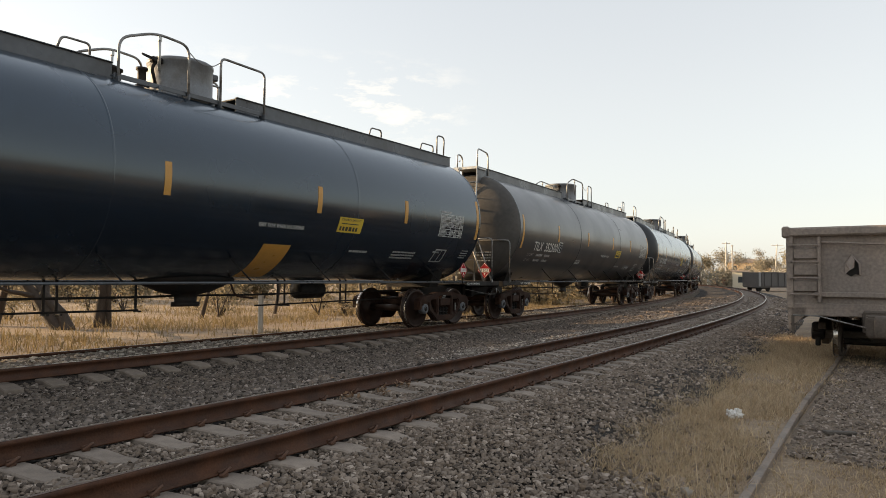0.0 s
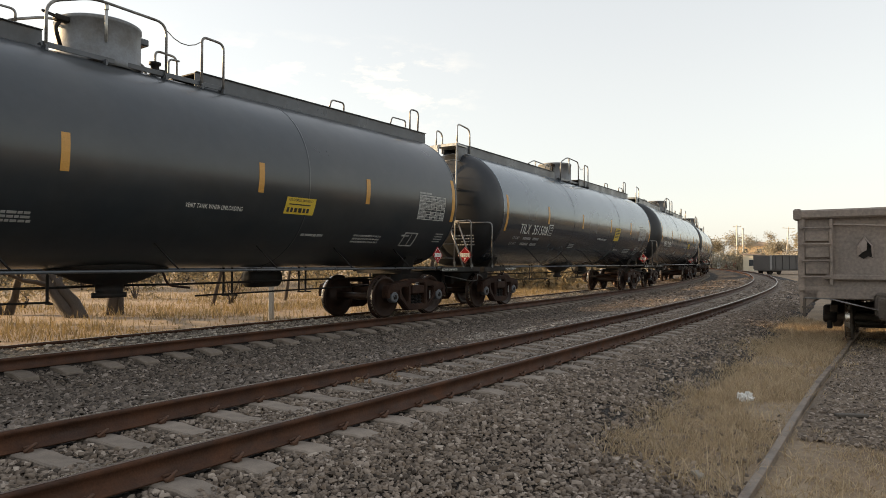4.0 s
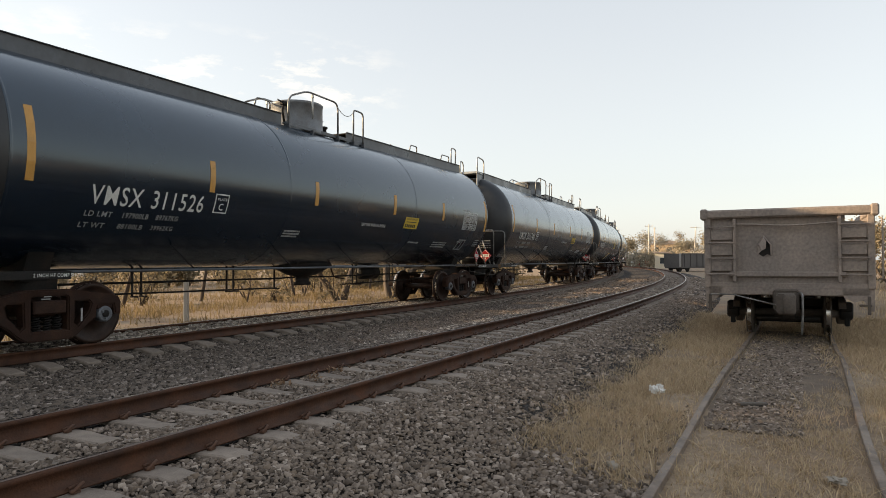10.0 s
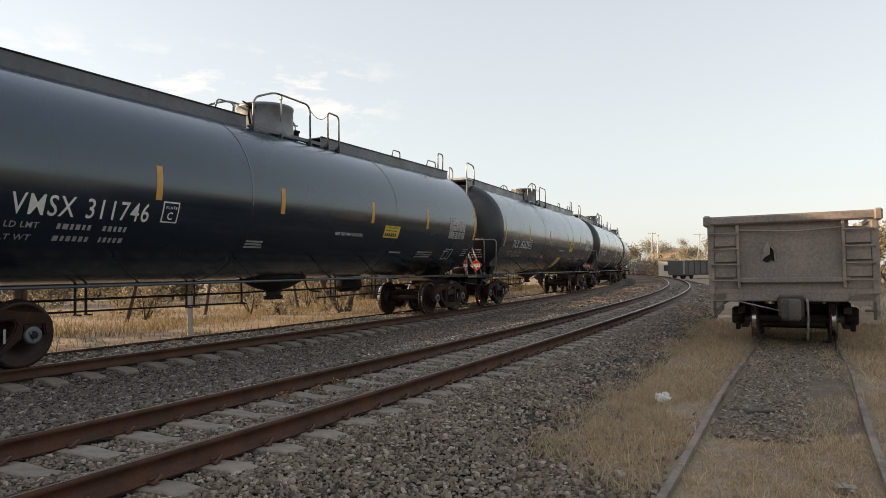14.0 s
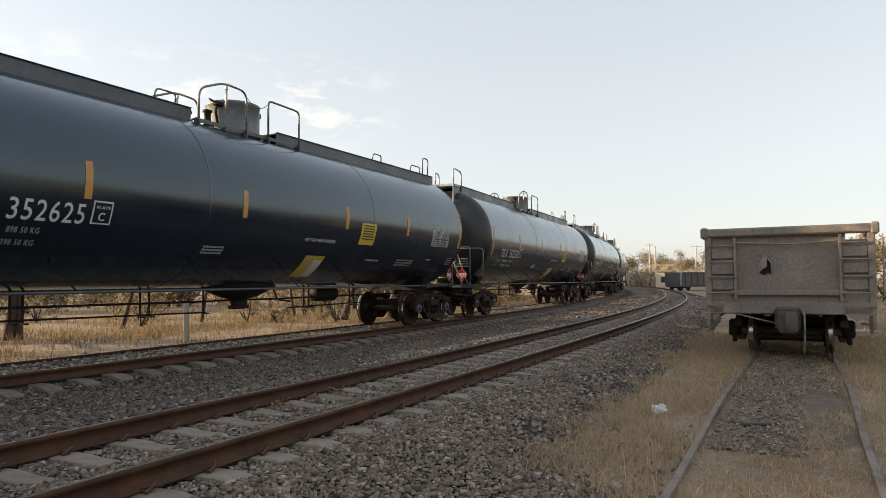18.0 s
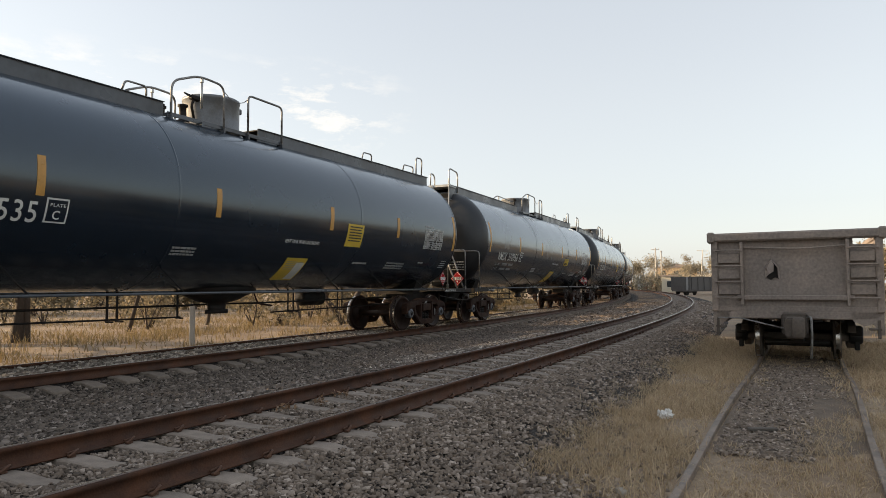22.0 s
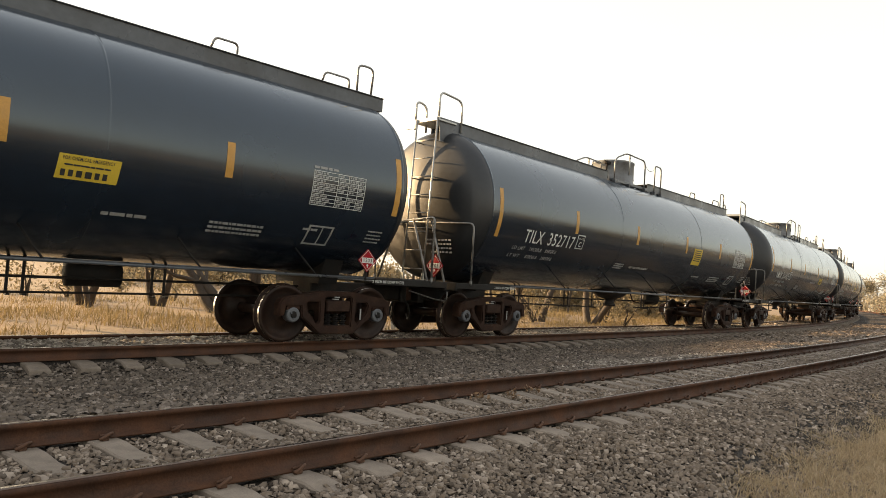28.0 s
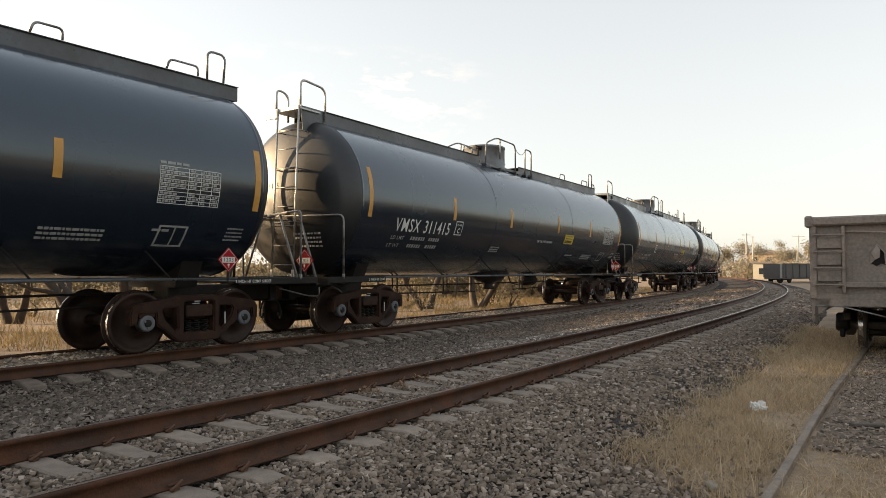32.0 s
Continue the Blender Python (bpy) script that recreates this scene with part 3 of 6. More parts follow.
def head_depth(r):
    """How far a head bulges past the barrel's end at r metres from the axis."""
    c = math.sqrt((CROWN - KNUCKLE) ** 2 - (TR - KNUCKLE) ** 2)
    edge = CROWN * (TR - KNUCKLE) / (CROWN - KNUCKLE)
    if r < edge:
        return math.sqrt(CROWN ** 2 - r * r) - c
    return math.sqrt(max(0.0, KNUCKLE ** 2 - (r - TR + KNUCKLE) ** 2))


BOGIE_F, BOGIE_R = -7.50, 6.93       # the two bogies' centres
AXLE, WHEEL_R = 0.91, 0.485         # half the wheelbase, and the wheels


def skin(x, arc, out=0.0, side=-1):
    """A point on the barrel: arc metres above the axis round the near (-1) or far (1) side."""
    a = arc / TR
    return Vector((x, side * (TR + out) * math.cos(a), TZ + (TR + out) * math.sin(a)))


def patch(bm, x, arc, w, h, slant=0.0, out=0.006, thick=0.004, n=4):
    """A flat marking that follows the barrel; its lower left corner at x, arc."""
    rows = []
    for i in range(n + 1):
        t = i / n
        xs = x + slant * t
        rows.append([bm.verts.new(skin(xs, arc + h * t, out)), bm.verts.new(skin(xs + w, arc + h * t, out)),
                     bm.verts.new(skin(xs + w, arc + h * t, out - thick - 0.004)), bm.verts.new(skin(xs, arc + h * t, out - thick - 0.004))])
    for a, b in zip(rows, rows[1:]):
        for k in range(4):
            bm.faces.new((a[k], a[(k + 1) % 4], b[(k + 1) % 4], b[k]))
    bm.faces.new(rows[0]), bm.faces.new(rows[-1][::-1])
    return bm


def text_verts(text, size, bold=0.0):
    """The outline of a word in the built-in font, as flat triangles."""
    c = bpy.data.curves.new("word", "FONT")
    c.body, c.size, c.offset, c.resolution_u, c.space_character = text, size, bold, 3, 1.12
    o = bpy.data.objects.new("word", c)
    scene.collection.objects.link(o)
    dg = bpy.context.evaluated_depsgraph_get()
    me = bpy.data.meshes.new_from_object(o.evaluated_get(dg))
    v = [p.co.copy() for p in me.vertices]
    f = [tuple(p.vertices) for p in me.polygons]
    bpy.data.objects.remove(o), bpy.data.curves.remove(c), bpy.data.meshes.remove(me)
    return v, f


def small(name, bm, car, label=""):
    """Writing too small to read, kept as one piece."""
    part(name, bm, M["decal_pale"], car, label)["kind"] = "stuff"


def small_table(car):
    """The inspection table: a ruled frame with rows of small entries."""
    bm, r = B(), random.Random(7)
    x, w, top, rows, h = 5.85, 1.06, 0.0, 9, 0.062
    for i in range(rows + 1):
        patch(bm, x, top - i * h, w, 0.009, n=1)
    for dx in (0, 0.48, 0.70, 0.90, w - 0.009):
        patch(bm, x + dx, top - rows * h, 0.009, rows * h, n=3)
    part("test_table", bm, M["decal_white"], car, "white ruled inspection table")["kind"] = "stuff"
    bm = B()
    for i in range(rows):
        a = top - (i + 1) * h + 0.022
        for c0, c1 in ((0.02, 0.44), (0.51, 0.68), (0.73, 0.88), (0.93, 1.03)):
            if i == 5 and c0 > 0.1:
                continue
            p, end = x + c0, x + c0 + (c1 - c0) * r.uniform(0.45, 1.0)
            while p < end:
                l = r.uniform(0.025, 0.07)
                patch(bm, p, a, min(l, x + c1 - p), 0.030, n=1)
                p += l + 0.014
    p = x
    for l in (0.10, 0.13, 0.08, 0.11):
        patch(bm, p, top + 0.04, l, 0.04, n=1)
        p += l + 0.02
    small("table_entry", bm, car)


def word_on_tank(name, text, x, arc, size, mat, parent, label="", width=0.0, bold=0.012, out=0.008):
    v, f = text_verts(text, size, bold * size)
    stretch = width / max(p.x for p in v) if width else 0.92
    me = bpy.data.meshes.new(name)
    me.from_pydata([skin(x + p.x * stretch, arc + p.y, out) for p in v], [], f)
    me.materials.append(mat)
    ob = part(name, me, None, parent, label)
    return ob


def word_flat(name, text, m, size, mat, parent, bold=0.01):
    v, f = text_verts(text, size, bold * size)
    me = bpy.data.meshes.new(name)
    me.from_pydata([m @ p for p in v], [], f)
    me.materials.append(mat)
    return part(name, me, None, parent)


def bars(bm, x, arc, w, rows, h, gap, seed, slant=0.0, lo=0.06, hi=0.2):
    """Lines of writing too small to read."""
    r = random.Random(seed)
    for i in range(rows):
        a, p = arc - i * (h + gap), x
        while p < x + w - lo:
            l = min(r.uniform(lo, hi), x + w - p)
            patch(bm, p, a, l, h, slant * h, n=1)
            p += l + h * 0.45
    return bm


def build_bogie(car, x):
    bm = B()
    # bolster and centre plate
    box(bm, 0, 0, 0.62, 0.36, 2.0, 0.24, 0.03)
    lathe(bm, [(0.36, 0.74), (0.36, 0.84)], 20)
    bogie = part("bogie", bm, M["truck_steel"], car, "brown-black cast-steel four-wheel bogie", pose(x, 0, 0))
    for sd in (-1, 1):
        # side frame: one casting with a triangular window on each side of the bolster's opening
        bm = B()
        half = [(0.0, 0.90), (0.36, 0.90), (0.66, 0.84), (1.02, 0.80), (1.15, 0.75), (1.20, 0.66), (1.19, 0.47), (1.08, 0.47), (1.06, 0.63), (0.77, 0.63), (0.75, 0.44), (0.64, 0.37), (0.44, 0.20), (0.34, 0.15)]
        outline = half + [(-x, z) for x, z in half[:0:-1]]
        window = [(0.40, 0.71), (0.62, 0.71), (0.66, 0.66), (0.62, 0.54), (0.44, 0.34), (0.39, 0.38)]
        opening = [(-0.28, 0.30), (0.28, 0.30), (0.28, 0.78), (0.24, 0.80), (-0.24, 0.80), (-0.28, 0.78)]
        edges = []
        for loop in (outline, window, [(-x, z) for x, z in window[::-1]], opening):
            vs = [bm.verts.new((x, sd * 0.93, z)) for x, z in loop]
            edges += [bm.edges.new((vs[k], vs[(k + 1) % len(vs)])) for k in range(len(vs))]
        bmesh.ops.triangle_fill(bm, use_beauty=True, use_dissolve=False, edges=edges)
        r = bmesh.ops.extrude_face_region(bm, geom=list(bm.faces))
        bmesh.ops.translate(bm, vec=(0, sd * 0.17, 0), verts=[v for v in r["geom"] if isinstance(v, bmesh.types.BMVert)])
        rim = [e for e in bm.edges if len(e.link_faces) == 2 and all(abs(v.co.y - sd * 1.10) < 1e-4 for v in e.verts) and e.calc_face_angle(0) > 1.0]
        bmesh.ops.bevel(bm, geom=rim, offset=0.022, segments=2, affect="EDGES")
        box(bm, 0, sd * 1.0, 0.64, 0.50, 0.22, 0.20, 0.02)
        for jx in (-AXLE, AXLE):
            box(bm, jx, sd * 1.0, 0.60, 0.26, 0.16, 0.07, 0.012)
        frame_ = part("side_frame", bm, M["truck_steel"], bogie)
        bm = B()
        for k, (w, dx) in enumerate(((0.16, 0), (0.11, 0.02), (0.14, -0.01))):
            box(bm, dx - 0.06, sd * 1.094, 0.835 - k * 0.035, w, 0.006, 0.016)
        box(bm, 0.50, sd * 1.094, 0.50, 0.03, 0.006, 0.20, 0, Matrix.Rotation(radians(0), 4, "Y"))
        part("frame_marking", bm, M["decal_pale"], frame_)["kind"] = "stuff"
        bm = B()
        for sx in (-0.16, 0.0, 0.16):
            pts = [(sx + 0.065 * math.cos(a * 0.9), sd * 1.0 + 0.065 * math.sin(a * 0.9), 0.28 + 0.22 * a / 44) for a in range(0, 45)][::2]
            tube(bm, pts, 0.014, 4)
        part("spring", bm, M["under_black"], bogie)
    bm = B()
    for sx in (-0.42, 0.42):
        tube(bm, [(sx, -0.86, 0.42), (sx, 0.86, 0.42)], 0.045, 8)
        for sd in (-0.75, 0.75):
            box(bm, sx + (0.06 if sx > 0 else -0.06), sd, 0.46, 0.07, 0.12, 0.30, 0.015)
    tube(bm, [(-0.42, 0.2, 0.42), (0.42, 0.2, 0.62)], 0.03, 6)
    part("brake_beam", bm, M["under_black"], bogie)
    for wx in (-AXLE, AXLE):
        bm = B()
        tube(bm, [(0, -1.08, 0), (0, 1.08, 0)], 0.085, 14)
        for sd in (-1, 1):
            m = Matrix.Translation((0, sd * 0.745, 0)) @ Matrix.Rotation(radians(-90 * sd), 4, "X")
            lathe(bm, [(0.10, -0.09), (0.17, -0.09), (0.19, -0.03), (0.40, 0.0), (0.415, -0.075), (0.515, -0.075), (0.517, -0.045), (0.490, -0.035), (0.483, 0.065), (0.425, 0.068), (0.405, 0.03), (0.19, 0.035), (0.17, 0.08), (0.10, 0.08)], 36, m)
        wheelset = part("wheelset", bm, M["wheel_steel"], bogie, "steel wheelset with worn bright rims", pose(wx, 0, WHEEL_R))
        wheelset.rotation_mode = "QUATERNION"
        for sd in (-1, 1):
            bm = B()
            m = Matrix.Translation((wx, sd * 1.0, WHEEL_R)) @ Matrix.Rotation(radians(-90 * sd), 4, "X")
            lathe(bm, [(0.125, -0.06), (0.130, 0.07), (0.118, 0.10), (0.10, 0.10)], 20, m)
            for b in range(3):
                a = b * 2.094 + 0.5
                lathe(bm, [(0.02, 0.095), (0.018, 0.12)], 6, m @ Matrix.Translation((0.065 * math.cos(a), 0.065 * math.sin(a), 0)))
            cap = part("bearing_cap", bm, M["cap_blue"], bogie)
            bm = B()
            lathe(bm, [(0.062, 0.098), (0.058, 0.110), (0.02, 0.112)], 14, m)
            part("cap_plate", bm, M["under_black"], cap)
            bm = B()
            lathe(bm, [(0.4865, -0.03), (0.4865, 0.055)], 40, Matrix.Translation((0, sd * 0.745, 0)) @ Matrix.Rotation(radians(-90 * sd), 4, "X"), cap=False)
            part("tread", bm, M["bright_steel"], wheelset)
    return bogie


def end_gear(car, e):
    """End sill, ladder, railing and coupler at the end e (-1 leads the train)."""
    m = Matrix() if e < 0 else Matrix.Rotation(math.pi, 4, "Z")
    T = lambda *p: m @ Vector(p)
    bm = B()
    box(bm, -8.68, 0, 1.09, 1.06, 1.5, 0.04, 0.01, m)
    box(bm, -9.22, 0, 1.10, 0.06, 2.94, 0.16, 0.012, m)
    for sd in (-1, 1):
        box(bm, -8.32, sd * 1.45, 1.12, 1.79, 0.04, 0.12, 0.008, m)
        box(bm, -8.70, sd * 1.10, 1.10, 1.0, 0.70, 0.03, 0.006, m)
    part("end_platform", bm, M["under_black"], car, "black steel end platform")
    bm = B()
    box(bm, -8.0, 0, 0.90, 2.3, 0.62, 0.30, 0.02, m)
    box(bm, -9.1, 0, 0.88, 0.16, 0.75, 0.36, 0.02, m)
    part("stub_sill", bm, M["under_black"], car)
    bm = B()
    box(bm, -9.2, 0, 0.86, 0.26, 0.14, 0.16, 0.02, m)
    prism(bm, [(-9.28, 0.72), (-9.28, 1.0), (-9.40, 1.0), (-9.40, 0.72)], -0.15, 0.15, m)
    prism(bm, [(-9.38, 0.74), (-9.38, 0.98), (-9.52, 0.98), (-9.52, 0.74)], 0.02, 0.14, m)
    part("coupler", bm, M["truck_steel"], car, "rusty knuckle coupler")
    bm = B()
    tube(bm, bent([T(-9.26, -1.25, 0.98), T(-9.26, -1.25, 0.80), T(-9.24, -0.95, 0.80), T(-9.24, -0.2, 0.93), T(-9.30, 0.0, 0.95)], 0.08), 0.014, 6)
    part("cut_lever", bm, M["pipe_grey"], car)
    bm = B()
    tube(bm, bent([T(-9.1, 0.36, 0.80), T(-9.25, 0.38, 0.62), T(-9.34, 0.33, 0.38), T(-9.42, 0.18, 0.34), T(-9.5, 0.05, 0.44)], 0.15), 0.022, 7)
    part("air_hose", bm, M["under_black"], car, "black rubber brake hose")
    # saddle under the barrel end
    bm = B()
    prof = [(-0.70, 1.02), (0.70, 1.02)] + [(1.60 * math.sin(a), TZ - 1.60 * math.cos(a)) for a in (0.62, 0.4, 0.2, 0, -0.2, -0.4, -0.62)]
    prism(bm, [(y, z) for y, z in prof], -0.2, 0.2, m @ Matrix.Translation((BOGIE_F if e < 0 else -BOGIE_R, 0, 0)) @ Matrix.Rotation(radians(90), 4, "Z"))
    part("tank_saddle", bm, M["under_black"], car)
    # railing across the end, with braces
    zr = 2.42
    for sd in (-1, 1):
        bm = B()
        tube(bm, bent([T(-8.80, sd * 1.47, 1.14), T(-8.80, sd * 1.47, zr), T(-9.24, sd * 0.02, zr)], 0.13), 0.021, 8)
        tube(bm, [T(-9.09, sd * 0.55, zr - 0.02), T(-9.12, sd * 1.05, 1.10)], 0.024, 8)
        for x, y, z in ((-8.80, 1.47, 1.20), (-9.09, 0.55, zr)):
            box(bm, x, sd * y, z, 0.05, 0.05, 0.07, 0.008, m)
        part("end_railing", bm, M["pipe_grey"], car, "grey pipe handrail")
    return m


# the two patterns of manway rails: post places, radius of the housing, ends of the walkway
TOPS = {1: dict(left=-2.10, peak=-1.45, mid=-1.38, right=-0.80, gate=-0.12, end=0.93, radius=0.57, w0=-2.05, w1=0.45),
        2: dict(left=-1.63, peak=-0.95, mid=-0.74, right=0.30, gate=1.00, end=1.46, radius=0.64, w0=-1.56, w1=1.05)}


def build_top(car, kind):
    T = TOPS[kind]
    w0, w1, rr = T["w0"], T["w1"], T["radius"]
    a_len, a_mid, b_len, b_mid = w0 + 8.29, (w0 - 8.29) / 2, 8.15 - w1, (8.15 + w1) / 2
    # long walkway between deep side plates that stand on the barrel
    bm = B()
    box(bm, a_mid, 0, 4.695, a_len, 0.84, 0.03, 0.006)
    box(bm, b_mid, 0, 4.695, b_len, 0.84, 0.03, 0.006)
    part("walkway", bm, M["under_black"], car, "black steel walkway along the top")
    for sd in (-1, 1):
        bm = B()
        box(bm, a_mid, sd * 0.43, 4.595, a_len, 0.014, 0.27, 0.004)
        box(bm, a_mid, sd * 0.45, 4.722, a_len, 0.055, 0.014, 0.004)
        if sd < 0:          # the near plate runs on down to the head
            prism(bm, [(-8.29, 4.729), (-8.29, 4.46), (-8.46, 4.42), (-8.66, 4.33), (-8.82, 4.20), (-8.90, 4.20), (-8.95, 4.69), (-8.95, 4.729)], sd * 0.43 - 0.007, sd * 0.43 + 0.007)
        part("walkway_fascia", bm, M["walkway_paint"], car)
        bm = B()
        box(bm, b_mid, sd * 0.43, 4.595, b_len, 0.014, 0.27, 0.004)
        box(bm, b_mid, sd * 0.45, 4.722, b_len, 0.055, 0.014, 0.004)
        box(bm, 8.16, sd * 0.24, 4.60, 0.02, 0.36, 0.25, 0.006)
        part("walkway_fascia", bm, M["walkway_paint"], car)
    for x in (-7.0, -5.0, -3.0, 1.4, 3.4, 5.4, 7.4):
        bm = B()
        box(bm, x, 0, 4.57, 0.06, 0.80, 0.20, 0.006)
        part("walkway_bearer", bm, M["under_black"], car)
    # manway
    dx = -0.47
    bm = B()
    lathe(bm, [(rr + 0.04, 4.40), (rr + 0.04, 4.50), (rr, 4.53), (rr, 5.10), (rr + 0.012, 5.11), (rr + 0.012, 5.16), (rr - 0.02, 5.18), (0.10, 5.20)], 40, Matrix.Translation((dx, 0, 0)))
    manway = part("manway", bm, M["manway_grey"], car, "grey round manway housing with a flat lid")
    bm = B()
    box(bm, dx + rr + 0.06, -0.02, 5.08, 0.20, 0.30, 0.12, 0.02)
    box(bm, dx + rr + 0.04, -0.02, 4.96, 0.06, 0.10, 0.20, 0.01)
    part("hinge", bm, M["walkway_paint"], manway)
    bm = B()
    lx = dx - rr
    box(bm, lx - 0.06, -0.20, 5.06, 0.22, 0.12, 0.10, 0.02)
    tube(bm, bent([(lx - 0.06, -0.2, 4.6), (lx - 0.16, -0.22, 4.9), (lx - 0.06, -0.2, 5.05)], 0.06), 0.03, 6)
    tube(bm, bent([(lx - 0.14, -0.22, 5.08), (lx - 0.36, -0.24, 5.10), (lx - 0.39, -0.30, 5.06), (lx - 0.18, -0.28, 5.03)], 0.05), 0.014, 5)
    part("latch", bm, M["under_black"], manway)
    # fittings ahead of it
    bm = B()
    tube(bm, bent([(dx + rr - 0.1, 0.1, 4.75), (dx + rr + 0.22, 0.1, 4.77), (dx + rr + 0.30, 0.1, 4.50)], 0.1, 4), 0.028, 7)
    part("vent_pipe", bm, M["pipe_grey"], car)
    for x, y, h in ((-1.32, -0.12, 0.26), (-1.62, 0.14, 0.20), (-1.86, -0.10, 0.15)) if kind == 1 else ((0.45, -0.15, 0.16), (0.72, 0.1, 0.12)):
        bm = B()
        lathe(bm, [(0.13, 4.46), (0.13, 4.56), (0.075, 4.58), (0.07, 4.56 + h), (0.10, 4.58 + h), (0.10, 4.62 + h), (0.03, 4.64 + h)], 14, Matrix.Translation((x, y, 0)))
        part("top_valve", bm, M["under_black"], car)
    # platform beside it with its rails
    for sd in (-1, 1):
        bm = B()
        pm, pl = (T["left"] + T["end"]) / 2, T["end"] - T["left"] + 0.1
        box(bm, pm, sd * 0.60, 4.47, pl, 0.10, 0.025, 0.004)
        box(bm, pm, sd * 0.66, 4.46, pl, 0.02, 0.08, 0.004)
        for x in (T["left"], T["mid"], T["right"], T["gate"], T["end"]):
            box(bm, x, sd * 0.66, 4.40, 0.04, 0.16, 0.10, 0.006)
        part("platform", bm, M["walkway_paint"], car)
        y = sd * 0.70
        bm = B()
        tube(bm, bent([(T["left"], y, 4.40), (T["left"], y, 5.08), (T["peak"], y, 5.34), (T["right"], y, 5.31), (T["right"], y, 4.40)], 0.2, 5), 0.023, 8)
        part("platform_rail", bm, M["pipe_grey"], car, "grey pipe guard rail round the manway")
        bm = B()
        tube(bm, [(T["mid"], y, 4.72), (T["mid"], y, 5.31)], 0.024, 8)
        box(bm, T["mid"], y, 5.26, 0.06, 0.06, 0.08, 0.01)
        part("rail_post", bm, M["galvanised"], car)
        bm = B()
        tube(bm, bent([(T["gate"], y, 4.40), (T["gate"], y, 5.29), (T["end"], y, 5.27), (T["end"], y, 4.30)], 0.12, 5), 0.023, 8)
        part("gate_rail", bm, M["pipe_grey"], car)
    bm = B()
    gx = (T["gate"] + T["end"]) / 2
    tube(bm, bent([(gx, 0.62, 4.45), (gx, 0.62, 5.18), (T["end"], 0.62, 5.18)], 0.12, 4), 0.020, 7)
    part("inner_rail", bm, M["pipe_grey"], car)
    bm = B()
    c0, c1 = T["right"], T["gate"]
    tube(bm, [(c0 + (c1 - c0) * f, -0.70, 5.20 - 0.6 * f * (1 - f)) for f in (0, 0.2, 0.4, 0.6, 0.8, 1.0)], 0.009, 5)
    part("safety_chain", bm, M["pipe_grey"], car)
    # low grab loops on the walkway
    for x, w in ((w0 - 0.85, 0.5), (4.55, 0.46), (6.72, 0.61)):
        bm = B()
        tube(bm, bent([(x, -0.40, 4.76), (x + 0.06, -0.40, 4.93), (x + w, -0.40, 4.93), (x + w, -0.40, 4.76)], 0.12, 4), 0.020, 6)
        part("grab_loop", bm, M["pipe_grey"], car)
    bm = B()
    tube(bm, bent([(7.52, -0.40, 4.72), (7.52, -0.40, 5.27), (7.90, -0.40, 5.27), (7.86, -0.40, 4.72)], 0.13, 4), 0.022, 7)
    part("end_hoop", bm, M["pipe_grey"], car)


LW = 0.305      # half the ladder's width
LY = -0.17      # the ladder stands a little to the near side


def build_front_ladder(car):
    """Ladder up the leading end to a small landing with two hoops."""
    lean = lambda z: -9.21 + 0.16 * (z - 1.1) / 3.6
    for sd in (-1, 1):
        bm = B()
        tube(bm, [(lean(1.10), LY + sd * LW, 1.10), (lean(4.70), LY + sd * LW, 4.70)], 0.022, 6)
        box(bm, lean(1.2), LY + sd * LW, 1.2, 0.03, 0.06, 0.25)
        part("ladder_rail", bm, M["galvanised"], car, "galvanised ladder rail")
    bm = B()
    tube(bm, [(0, LY - LW, 0), (0, LY + LW, 0)], 0.013, 6)
    rung = mesh_of("rung", bm, M["pipe_grey"])
    for k in range(8):
        z = 1.42 + k * 0.40
        part("rung", rung, None, car, "", pose(lean(z), 0, z))
    bm = B()
    box(bm, -8.72, -0.10, 4.66, 0.60, 0.76, 0.04, 0.006)
    box(bm, -9.03, -0.10, 4.67, 0.03, 0.84, 0.08, 0.004)
    part("landing", bm, M["galvanised"], car, "galvanised landing at the top of the ladder")
    bm = B()
    box(bm, -9.05, 0.34, 4.60, 0.02, 0.34, 0.19, 0.008)
    part("end_plate", bm, M["galvanised"], car)
    for y, z, xb in ((-0.46, 5.27, -8.26), (0.24, 5.16, -8.66)):
        bm = B()
        tube(bm, bent([(-9.00, y, 4.50), (-9.00, y, z), (xb, y, z - 0.06), (xb, y, 4.5)], 0.17, 5), 0.025, 8)
        part("landing_hoop", bm, M["galvanised"], car, "grey pipe hoop beside the ladder")
    for z in (2.3, 3.4, 4.2):
        bm = B()
        hx = X0 - head_depth(math.hypot(z - TZ, LY))
        tube(bm, [(hx + 0.06, LY - LW, z), (lean(z), LY - LW, z), (lean(z), LY + LW, z), (hx + 0.06, LY + LW, z)], 0.012, 6)
        part("ladder_bracket", bm, M["pipe_grey"], car)


